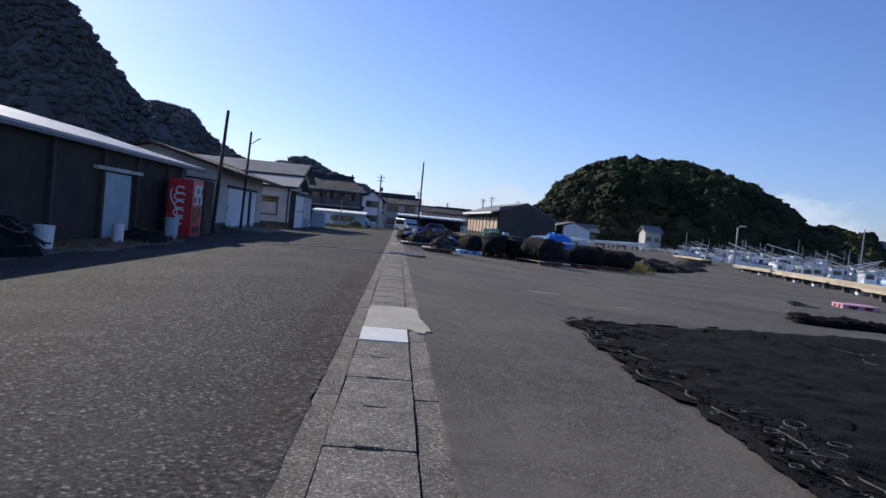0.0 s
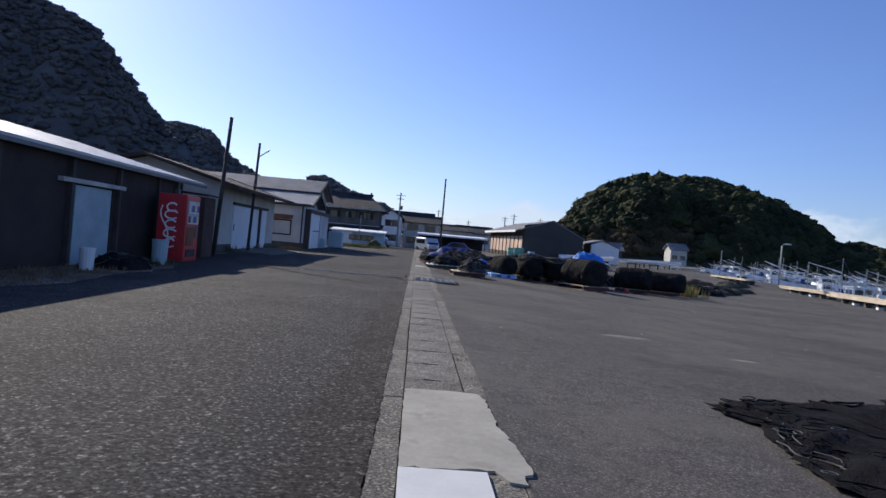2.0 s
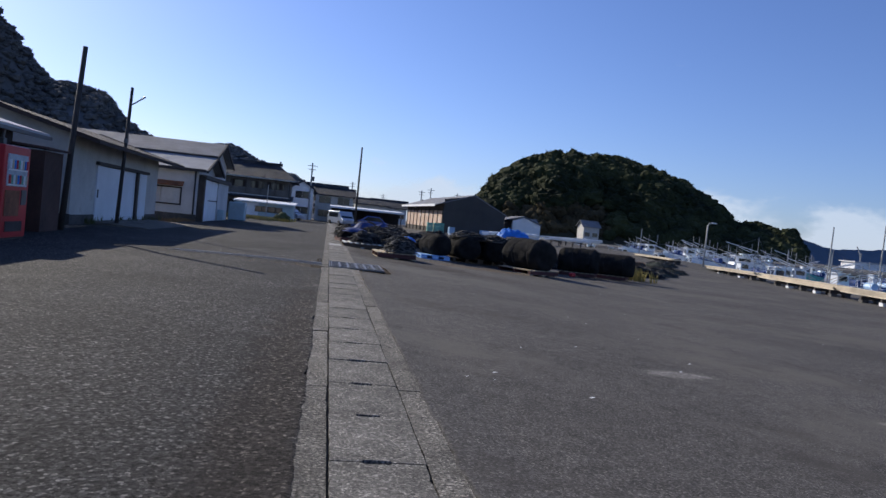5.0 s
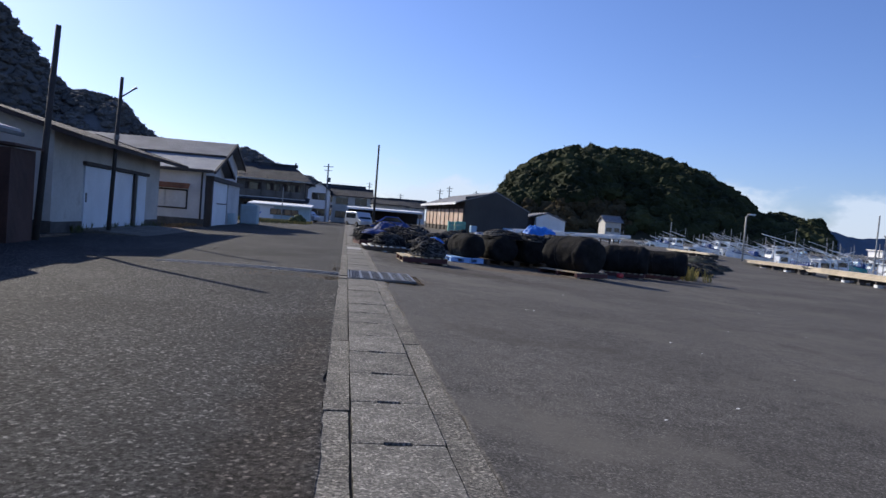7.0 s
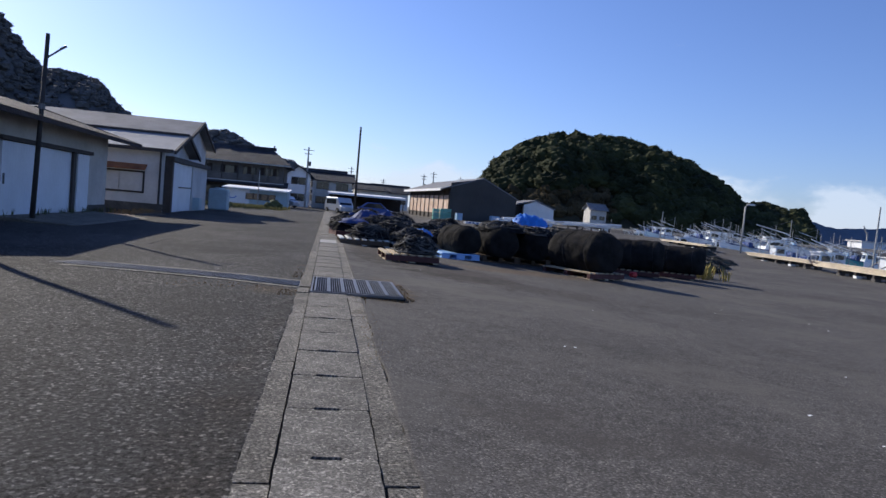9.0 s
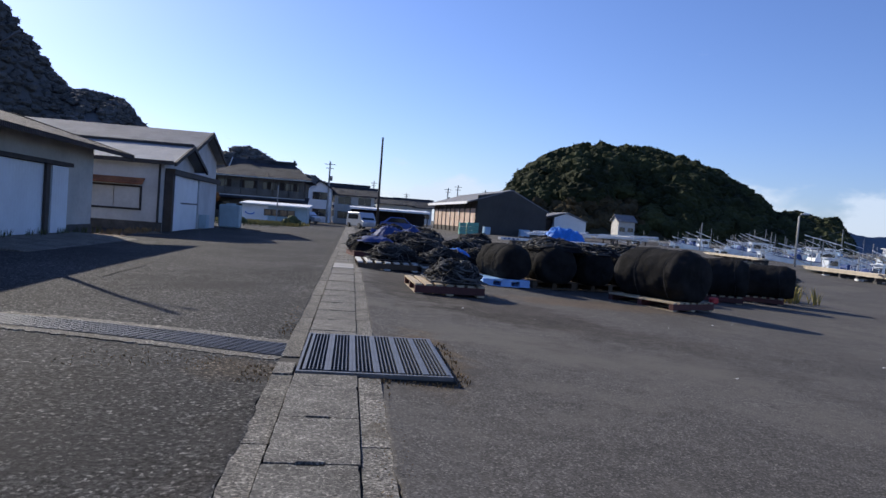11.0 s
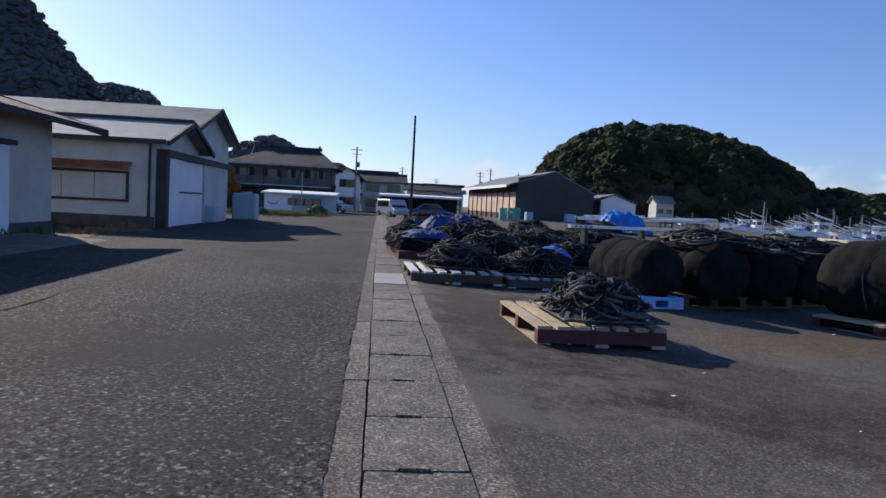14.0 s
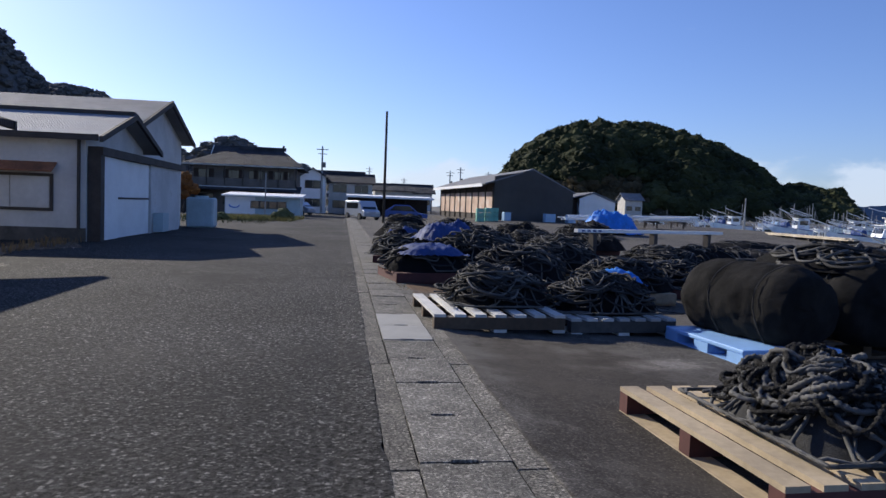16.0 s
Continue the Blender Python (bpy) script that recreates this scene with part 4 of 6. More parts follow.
def boat(m, L, paint, label, mast=2.9, cabin=True, roof="hull"):
    t = thing("fishing_boat", m, label, "boat", "boats moored in the harbour")
    n = 12
    b = Build()
    for i in range(n + 1):
        u = i / n
        w = L * 0.14 * min(1.0, 2.6 * (1 - u)) ** 0.6 * (0.8 + 0.2 * min(1, u * 4)) + 0.02
        sheer = 0.75 + 0.55 * u * u
        y = L * (u - 0.5)
        b.v += [(-w, y, sheer), (-w * 0.72, y, -0.25), (w * 0.72, y, -0.25), (w, y, sheer), (w * 0.9, y, sheer - 0.12), (-w * 0.9, y, sheer - 0.12)]
    for i in range(n):
        for j in range(6):
            p, q = i * 6, (i + 1) * 6
            b.f.append((p + j, p + (j + 1) % 6, q + (j + 1) % 6, q + j))
    b.f += [(0, 5, 4, 3, 2, 1), tuple(n * 6 + j for j in range(6))]
    part("hull", b, paint, t)
    part("rubbing_strake", Build().tube([b.v[i * 6] for i in range(n)], 0.05).tube([b.v[i * 6 + 3] for i in range(n)], 0.05), M["tarpdark"], t)
    if cabin:
        c = part("cabin", Build().prism([(-L * 0.22, 0.6), (-L * 0.22, 1.85), (-L * 0.02, 1.9), (L * 0.03, 0.6)], "x", -L * 0.075, L * 0.075), M["hull"], t)
        part("cabin_roof", Build().box(-L * 0.09, L * 0.09, -L * 0.25, L * 0.01, 1.9, 1.97), M[roof], c)
        for s in (-1, 1):
            part("window", Build().box(s * L * 0.075 - 0.015, s * L * 0.075 + 0.015, -L * 0.19, -L * 0.04, 1.3, 1.72), M["glass"], c)
        part("window", Build().prism([(L * 0.002, 1.3), (-L * 0.012, 1.72), (-L * 0.006, 1.72), (L * 0.012, 1.3)], "x", -L * 0.06, L * 0.06), M["glass"], c)
    part("mast", Build().tube([(0, -L * 0.3, 0.6), (0, -L * 0.3, 0.6 + mast)], 0.035, 6), M["conpole"], t)
    part("boom", Build().tube([(0, -L * 0.3, 0.5 + mast * 0.6), (0, L * 0.1, 0.7 + mast * 0.75)], 0.035, 6), M["whitepl"], t)
    part("mast", Build().tube([(0, L * 0.3, 0.9), (0.05, L * 0.3, 0.9 + mast * 0.62)], 0.03, 6), M["conpole"], t)
    part("stay", Build().tube([(0, -L * 0.3, 0.5 + mast), (0, L * 0.45, 1.5)], 0.012, 4).tube([(0, -L * 0.3, 0.5 + mast), (0.1, -L * 0.5, 0.9)], 0.012, 4), M["steel"], t)
    part("net_drum", Build().tube([(-L * 0.07, L * 0.18, 1.25), (L * 0.07, L * 0.18, 1.25)], 0.28, 10), M["hullblue" if int(L * 10) % 2 else "tarpdark"], t)
    part("outrigger", Build().tube([(L * 0.1, -L * 0.38, 1.0), (L * 0.12, L * 0.12, 2.5)], 0.03, 5).tube([(-L * 0.1, -L * 0.38, 1.0), (-L * 0.12, L * 0.12, 2.4)], 0.03, 5), M["timber"], t)
    rail = Build()
    for s in (-1, 1):
        rail.tube([(s * L * 0.11, L * 0.08, 1.6), (s * L * 0.06, L * 0.40, 1.95), (0, L * 0.47, 2.05)], 0.025, 5)
        for u in (0.1, 0.22, 0.34):
            rail.tube([(s * L * (0.11 - (u - 0.1) * 0.15), L * u, 0.85), (s * L * (0.11 - (u - 0.1) * 0.15), L * u, 1.62 + (u - 0.1) * 1.1)], 0.02, 5)
    part("rail", rail, M["whitepl"], t)
    return t


WZ = -1.55
kinds = [boat(rot(36.5, 56, WZ, 100), 5.6, M["hull"], "white fishing boat with cabin and mast moored at the quay"),
         boat(rot(40, 60, WZ, 80), 5.0, M["hullblue"], "pale blue fishing boat with white cabin", 2.8),
         boat(rot(47, 52, WZ, 95), 5.2, M["hullgreen"], "green-hulled fishing boat with white cabin", 2.2),
         boat(rot(37, 67, WZ, 60), 6.5, M["hull"], "long white boat without a cabin", 3.0, False)]
rnd = random.Random(11)
spots = [(38, 48), (44, 47), (52, 46), (43, 56), (50, 58), (57, 54), (41, 66), (47, 68), (54, 66), (61, 64), (38, 74), (44, 77), (51, 78), (59, 76), (68, 74), (40, 84), (47, 88), (55, 90),
         (64, 88), (74, 86), (84, 84), (42, 97), (52, 101), (63, 104), (76, 102), (90, 100), (105, 96), (40, 108), (55, 114), (70, 116), (86, 115), (120, 112), (140, 110), (78, 66), (92, 72), (62, 44), (108, 84)]
for i, (x, y) in enumerate(spots):
    k = kinds[(i * 7 + 3) % 4]
    copy_thing(k, rot(x + rnd.uniform(-1, 1), y + rnd.uniform(-1, 1), WZ + rnd.uniform(-0.05, 0.1), rnd.choice((90, 100, 75, 265, 280)) + rnd.uniform(-12, 12)))
for x, y, a in ((44, 84, 80), (48, 92, 100), (53, 97, 70), (58, 94, 95), (47, 101, 85), (56, 106, 100), (66, 97, 80), (62, 110, 75), (50, 110, 95), (71, 108, 100)):
    copy_thing(kinds[0 if x % 3 else 3], rot(x, y, WZ + 0.95, a + rnd.uniform(-14, 14)))
big = boat(rot(43, 72, WZ + 0.6, 85), 9.0, M["hull"], "large white boat hauled high at the far quay", 3.5, True)
for i, (x, y, h) in enumerate(((45, 60, 5.5), (53, 63, 6.5), (36, 80, 4.0), (72, 80, 7.5))):
    p = thing("mooring_pole", rot(x, y, -3.0), "tall pale mooring pole in the harbour", "pole", "mooring poles")
    part("shaft", Build().tube([(0, 0, 0), (0.1, 0, h + 2)], 0.09, 8, taper=0.6), M["conpole"], p)
pier = thing("pier", rot(52, 92, -1.6), "low concrete breakwater across the harbour", "breakwater")
part("wall", Build().box(-18, 60, 34, 37, -2, 1.2), M["concrete"], pier)
fs_ = thing("fish_market", rot(330, 390, 0), "long white fish market across the water", "building")
part("wall", Build().box(-4, 45, 0, 12, -1, 4.2), M["white"], fs_)
part("roof", Build().box(-5, 46, -1, 13, 4.2, 4.9), M["roofmetal"], fs_)
for x in (355,):
    cr = thing("harbour_crane", rot(x, 420, 0), "thin grey harbour crane on the far shore", "crane")
    part("mast", Build().tube([(0, 0, 0), (0, 0, 11)], 0.5, 6), M["conpole"], cr)
    part("jib", Build().tube([(0, 0, 9), (-3.5, 0, 15)], 0.4, 6), M["conpole"], cr)

# ---- quayside timber ----


def timber_rack(m, length, label, deep=3):
    t = thing("timber_rack", m, label, "timber stack", "timber racks on the quay")
    rnd = random.Random(int(length * 10))
    for k in range(deep):
        for i in range(4):
            y0 = rnd.uniform(-0.4, 0.4)
            part("timber", Build().box(-0.42 + i * 0.22, -0.23 + i * 0.22, y0, y0 + length, 0.34 + k * 0.075, 0.40 + k * 0.075), M["timber"], t)
    for i in range(int(length / 1.6)):
        part("bearer", Build().box(-0.55, 0.55, 0.3 + i * 1.6, 0.42 + i * 1.6, 0.16, 0.335), M["frame"], t)
        part("foot", Build().box(-0.5, -0.2, 0.28 + i * 1.6, 0.6 + i * 1.6, 0, 0.16), M["whitepl" if i % 2 else "plinth"], t)
        part("foot", Build().box(0.2, 0.5, 0.28 + i * 1.6, 0.6 + i * 1.6, 0, 0.16), M["plinth"], t)
    return t


for x, y, a, L, d in ((22.4, 22.5, -12, 6.0, 2), (24.6, 26.0, -10, 9.0, 4), (26.6, 35.5, -11, 9.5, 4), (28.6, 45.5, -6, 7.5, 3), (28.0, 56.0, -6, 9.0, 2)):
    timber_rack(rot(x, y, gz(x, y), a), L, "long stack of pale sawn timber on bearers along the quay", d)
sl = thing("slipway_mound", rot(31.0, 58, -0.62), "brown earth and weed strip at the quay edge", "earth bank", kind="structure")
part("bank", Build().prism([(-4, 0), (-1.5, 0.35), (1.2, 0.4), (1.6, 0)], "y", -6, 60), M["soil"], sl)

# ---- pallets ----


def pallet(m, w, d, wood, label, front=None, name="pallet", end=True):
    p = thing(name, m, label, "pallet", "pallets on the apron")
    n = 7
    for i in range(n):
        y = -d / 2 + i * (d - 0.11) / (n - 1)
        part("deck_board", Build().box(-w / 2, w / 2, y, y + 0.11, 0.145, 0.172), M[wood], p)
    for x in (-w / 2, -0.05, w / 2 - 0.1):
        part("stringer", Build().box(x, x + 0.1, -d / 2 + 0.001, d / 2 - 0.001, 0.031, 0.144), M[front or wood], p)
    for y in (-d / 2, -0.06, d / 2 - 0.12):
        part("bottom_board", Build().box(-w / 2, w / 2, y, y + 0.12, 0.0, 0.030), M[wood], p)
    if end:
        part("end_board", Build().box(-w / 2 + 0.002, w / 2 - 0.002, -d / 2 - 0.024, -d / 2 - 0.002, 0.032, 0.170), M[front or wood], p)
    return p


def plastic_pallet(m, w, d, colour, label):
    p = thing("plastic_pallet", m, label, "pallet", "pallets on the apron")
    part("deck", Build().box(-w / 2, w / 2, -d / 2, d / 2, 0.11, 0.15), M[colour], p, bevel=0.008)
    part("base", Build().box(-w / 2, w / 2, -d / 2, d / 2, 0.0, 0.022), M[colour], p)
    for i in range(3):
        for j in range(3):
            x, y = (-w / 2, -0.11, w / 2 - 0.22)[i], (-d / 2, -0.11, d / 2 - 0.22)[j]
            part("block", Build().box(x + 0.002, x + 0.218, y + 0.002, y + 0.218, 0.022, 0.11), M[colour], p)
    return p


# ---- nets and ropes ----


def roll(m, radius, length, label, seed, material="netlit", cap=True):
    """A bulging roll of packed net lying along its own y axis."""
    t = thing("net_roll", m, label, "net roll", "rolled fishing nets")
    n, k = 56, 40
    off = Vector((seed * 3.1, seed * 1.7, seed))
    b = Build()
    for i in range(k + 1):
        u = i / k
        y = length * (u - 0.5)
        edge = min(1.0, 0.80 + 1.6 * min(u, 1 - u))
        for j in range(n):
            a = 2 * math.pi * j / n
            p = Vector((math.cos(a), u * 3, math.sin(a)))
            r = radius * edge * (1 + 0.07 * noise.noise(p * 1.6 + off) + 0.035 * noise.noise(p * 4 + off) + 0.03 * noise.noise(p * 11 + off) - 0.03 * max(0, math.cos((u - 0.62) * 16)) ** 8)
            z = r * math.sin(a)
            b.v.append((r * math.cos(a) * 1.06, y, max(z, -radius * 0.82)))
    for i in range(k):
        for j in range(n):
            p, q = i * n, (i + 1) * n
            b.f.append((p + j, q + j, q + (j + 1) % n, p + (j + 1) % n))
    for side, base in ((-1, 0), (1, k * n)):
        c = len(b.v)
        for s in (0.72, 0.4, 0.12):
            for j in range(n):
                x, y, z = b.v[base + j]
                b.v.append((x * s, side * (length * 0.5 + 0.05 * radius * (1.2 - s) + 0.03 * noise.noise(Vector((x, z, s)) * 6 + off)), z * s))
        rings = [base, c, c + n, c + 2 * n]
        for g in range(3):
            for j in range(n):
                q = (rings[g] + j, rings[g] + (j + 1) % n, rings[g + 1] + (j + 1) % n, rings[g + 1] + j)
                b.f.append(q if side < 0 else q[::-1])
        b.f.append(tuple(c + 2 * n + j for j in range(n)) if side < 0 else tuple(c + 2 * n + j for j in range(n))[::-1])
    part("net", b, M[material], t, smooth=True)
    rope = Build()
    for y in (-length * 0.3, length * 0.12):
        rope.tube([((radius * 1.09) * math.cos(a), y + 0.03 * math.sin(3 * a), max((radius * 1.04) * math.sin(a), -radius * 0.84)) for a in (i * 2 * math.pi / 28 for i in range(28))], 0.006, 5, close=True)
    part("binding_rope", rope, M["rope"], t)
    return t


def coil(b, cx, cy, cz, r, rnd, rr=0.02, turns=1):
    tilt, ta = rnd.gauss(0, 0.22), rnd.uniform(0, 6.28)
    pts, n = [], 36
    e = rnd.uniform(0.6, 1.0)
    ph = rnd.uniform(0, 6.28)
    for i in range(n):
        a = 2 * math.pi * i / n
        q = r * (1 + 0.12 * math.sin(2 * a + ph) + 0.04 * math.sin(3 * a + 2 * ph))
        x, y = q * math.cos(a), q * e * math.sin(a)
        x, y = x * math.cos(ta) - y * math.sin(ta), x * math.sin(ta) + y * math.cos(ta)
        pts.append((cx + x, cy + y, max(rr, cz + tilt * x + 0.015 * math.sin(3 * a + ph))))
    b.tube(pts, rr, 6, close=True)


def heap(m, w, d, h, seed, label, loops=34, name="rope_heap", ropes="rope", mound="net", rr=0.015, size=(0.16, 0.36), beat=0.0, fine=30):
    """A heap of net and coiled rope: a lumpy mound with loops of rope thrown over it."""
    t = thing(name, m, label, "rope heap" if name == "rope_heap" else "net heap", "net and rope heaps")
    rnd = random.Random(seed)
    off = Vector((seed * 1.3, seed * 2.1, 0))
    n, k = 44, 12
    b = Build()

    def top(x, y):
        """Height of the mound at a place of the heap."""
        p = Vector((2 * x / w, 2 * y / d, 0))
        u = p.length
        rad = 1 + 0.18 * noise.noise((p.normalized() if u > 1e-4 else p) * 1.5 + off)
        u = min(1.0, u / rad)
        return max(0.0, h * (1 - u ** 3.0) * (0.85 + 0.32 * noise.noise(p * 2.3 + off) + 0.22 * noise.noise(p * 5 + off)))

    for i in range(k + 1):
        u = i / k
        for j in range(n):
            a = 2 * math.pi * j / n
            rad = 1 + 0.18 * noise.noise(Vector((math.cos(a), math.sin(a), 0)) * 1.5 + off)
            x, y = w / 2 * u * rad * math.cos(a), d / 2 * u * rad * math.sin(a)
            b.v.append((x, y, top(x, y)))
    for i in range(k):
        for j in range(n):
            b.f.append((i * n + j, (i + 1) * n + j, (i + 1) * n + (j + 1) % n, i * n + (j + 1) % n))
    part("mound", b, M[mound], t, smooth=True)
    r1, r2 = Build(), Build()
    for i in range(loops):
        u, a = rnd.uniform(0, 0.75) ** 0.7, rnd.uniform(0, 6.28)
        r = rnd.uniform(*size) * min(w, d) * 0.75
        cx, cy = w / 2 * u * 0.85 * math.cos(a), d / 2 * u * 0.85 * math.sin(a)
        up_, e, ta, ph = rnd.uniform(0.0, 0.035), rnd.uniform(0.5, 1.0), rnd.uniform(0, 6.28), rnd.uniform(0, 6.28)
        pts, m_, high = [], fine, top(cx, cy)
        for s in range(m_):
            g = 2 * math.pi * s / m_
            q = r * (1 + 0.16 * math.sin(2 * g + ph) + 0.07 * math.sin(3 * g + 2 * ph))
            x, y = q * math.cos(g), q * e * math.sin(g)
            x, y = cx + x * math.cos(ta) - y * math.sin(ta), cy + x * math.sin(ta) + y * math.cos(ta)
            x, y = max(-w * 0.56, min(w * 0.56, x)), max(-d * 0.56, min(d * 0.56, y))
            pts.append((x, y, max(rr, 0.5 * top(x, y) + 0.5 * high + up_ + 0.025 * math.sin(2 * g + ph * 3))))
        (r1 if rnd.random() < 0.72 else r2).braid(pts, rr * rnd.uniform(0.7, 1.3), 6 if beat else 5, True, beat)
    for i in range(max(2, loops // 6)):
        a = rnd.uniform(0, 6.28)
        pts, x, y = [], w * 0.3 * math.cos(a), d * 0.3 * math.sin(a)
        for s in range(16):
            pts.append((x, y, max(rr, top(x, y) + 0.035)))
            a += rnd.gauss(0, 0.6)
            x, y = x + 0.09 * math.cos(a), y + 0.09 * math.sin(a)
            x, y = max(-w * 0.52, min(w * 0.52, x)), max(-d * 0.52, min(d * 0.52, y))
        r2.tube(pts, rr * 0.8, 5)
    tagged(part("rope", r1, M[ropes], t, smooth=True), kind="stuff")
    tagged(part("rope", r2, M["ropegrey"], t, smooth=True), "pale grey rope", kind="stuff")
    return t


def drape(m, w, d, h, seed, material, label, name="tarpaulin"):
    t = thing(name, m, label, "tarpaulin")
    off = Vector((seed, seed * 2, 0))
    n = 34
    b = Build()
    for i in range(n + 1):
        for j in range(n + 1):
            x, y = -1 + 2 * i / n, -1 + 2 * j / n
            u = max(abs(x), abs(y)) * 0.6 + math.hypot(x, y) * 0.4
            z = h * max(0.0, 1 - u ** 3) + 0.14 * h * noise.noise(Vector((x, y, 0)) * 2.5 + off) + 0.30 * h * abs(noise.noise(Vector((x, y, 0)) * 5 + off)) + 0.14 * h * abs(noise.noise(Vector((x, y, 0)) * 11 + off))
            b.v.append((w / 2 * x * (1 + 0.1 * noise.noise(Vector((x, y, 3)) * 2 + off)), d / 2 * y, max(0.004, z)))
    for i in range(n):
        for j in range(n):
            k = i * (n + 1) + j
            b.f.append((k, k + n + 1, k + n + 2, k + 1))
    part("sheet", b, M[material], t, smooth=True)
    return t


# pallet with a rope heap, nearest to the walker
PB = rot(1.90, 23.88, gz(1.9, 23.8), 2)
pallet(PB @ pose(0, 0, 0, 0, 0, 90), 1.50, 1.12, "wood", "new pale wooden pallet with dark red stringers", "redwood", end=False)
heap(PB @ pose(0.16, -0.06, 0.173), 0.88, 1.15, 0.33, 4, "heap of frayed dark rope on a pale pallet", 250, ropes="fray", mound="rope", rr=0.0135, size=(0.10, 0.36), beat=0.45, fine=72)
# pale pallet with coils
PC = rot(1.12, 27.82, gz(1.1, 27.7), 2)
pallet(PC @ pose(0, 0, 0, 0, 0, 90), 1.5, 1.28, "greywood", "sun-bleached white wooden pallet on the apron", "brownwood", end=False)
heap(PC @ pose(0.16, 0.1, 0.173), 1.1, 1.1, 0.38, 8, "coils of dark hose-like rope on a bleached pallet", 100, rr=0.011)
PW = rot(2.42, 27.86, gz(2.4, 27.8), 5)
pallet(PW @ pose(0, 0, 0, 0, 0, 90), 1.15, 1.15, "greywood", "grey weathered wooden pallet under coiled rope", "plinth", end=False)
heap(PW @ pose(0.05, 0.1, 0.173), 1.3, 1.1, 0.36, 12, "loose coils of dark rope on a grey pallet", 100, rr=0.011)
drape(PW @ pose(0.40, 0.45, 0.40), 0.6, 0.5, 0.16, 6, "tarp", "crumpled blue tarpaulin on the rope heap")
# brown pallet with nets and a blue sheet
PD = rot(0.92, 31.5, gz(0.9, 31.5), 10)
pallet(PD, 1.2, 1.2, "redwood", "weathered brown pallet under nets")
heap(PD @ pose(0, 0, 0.173), 1.3, 1.25, 0.38, 15, "nets and ropes heaped on a brown pallet", 40, name="net_heap")
drape(PD @ pose(0.05, -0.1, 0.42), 1.05, 0.85, 0.15, 3, "tarpdark", "navy blue sheet thrown over the nets")
# blue plastic pallet and the row of net rolls
PBl = rot(3.47, 26.75, gz(3.47, 26.75), 5)
plastic_pallet(PBl, 1.0, 1.22, "bluepl", "light blue plastic pallet under a net roll")
roll(PBl @ pose(0.12, 0.10, 0.15 + 0.385 * 0.82, 0, 0, 9), 0.385, 1.3, "fat black net roll on a blue plastic pallet", 1)
for i, (x, y, a, r, L) in enumerate(((4.62, 27.3, 8, 0.45, 1.6), (5.66, 27.9, 12, 0.44, 1.6), (6.72, 28.6, 14, 0.46, 1.7), (7.8, 29.4, 10, 0.45, 1.5))):
    q = rot(x, y, gz(x, y), a)
    pallet(q, 1.0, 1.2, "brownwood", "weathered brown pallet under a net roll", end=False)
    roll(q @ pose(0, 0, 0.15 + r * 0.82), r, L, "black net roll in the row beside the apron", i + 2)
    heap(q @ pose(0.12, -0.1, 0.15 + r * 1.5), 1.25, 1.5, 0.24, 30 + i, "tangled dark ropes lying on a net roll", 40, name="net_heap")
# the great roll standing alone
PA = rot(6.5, 25.45, gz(6.5, 25.5), 26)
pallet(PA @ pose(0, 0, 0, 0, 0, 90), 1.6, 1.2, "wood", "long pale wooden pallet under the great net roll", "redwood")
roll(PA @ pose(0.05, 0.05, 0.173 + 0.53 * 0.82), 0.53, 1.7, "great black net roll on a wooden pallet", 11)
for x, y, a, r, L, s in ((9.55, 28.9, 62, 0.50, 1.5, 21), (11.2, 29.7, 58, 0.46, 1.8, 22)):
    q = rot(x, y, gz(x, y), a)
    pallet(q, 1.1, 1.3, "wood", "wooden pallet under a lone net roll", "redwood")
    roll(q @ pose(0, 0, 0.173 + r * 0.82), r, L, "lone black net roll on a pallet", s)
rf = thing("red_float", rot(8.9, 27.7, gz(8.9, 27.7), 20), "small faded red plastic float on the asphalt", "float")
part("body", Build().box(-0.1, 0.1, -0.08, 0.08, 0, 0.15), M["red"], rf, bevel=0.03)
# heaps farther along the apron
rnd = random.Random(21)
for i, (x, y, w, h) in enumerate(((2.35, 31.0, 1.3, 0.72), (3.8, 30.6, 1.3, 0.6), (2.0, 33.4, 1.5, 0.8), (3.7, 33.4, 1.5, 0.75), (5.2, 31.8, 1.3, 0.55), (0.95, 34.6, 1.3, 0.62), (2.7, 36.2, 1.6, 0.85), (4.6, 36.4, 1.6, 0.8), (1.3, 38.3, 1.4, 0.7),
                             (6.4, 34.5, 1.5, 0.7), (7.6, 37.5, 1.6, 0.7), (3.2, 40.5, 1.7, 0.8), (5.4, 41.5, 1.7, 0.8), (1.6, 43.5, 1.6, 0.7), (8.4, 44.0, 1.8, 0.8), (4.0, 47.0, 1.9, 0.9), (7.0, 49.5, 1.9, 0.9), (10.5, 52.0, 2.0, 0.9), (2.6, 54.0, 1.8, 0.9), (13.0, 57.0, 2.2, 0.9))):
    near = y < 42
    q = rot(x, y, gz(x, y), rnd.uniform(-20, 20))
    pallet(q, 1.2, 1.2, rnd.choice(("greywood", "wood", "redwood")), "weathered wooden pallet under heaped nets")
    heap(q @ pose(0, 0, 0.173), w * 1.15, w * 1.1, h * 0.72, 50 + i, "black nets and coiled ropes heaped on a pallet", 60 if near else 20, name="net_heap", rr=0.013)
for x, y, z, w, h, s in ((1.5, 33.9, 0.55, 0.9, 0.28, 31), (2.6, 38.9, 0.0, 1.4, 0.7, 32), (1.0, 36.4, 0.0, 1.2, 0.55, 33)):
    drape(rot(x, y, gz(x, y) + z, 20), w, w * 0.9, h, s, "tarpdark", "navy tarpaulin over stacked nets")
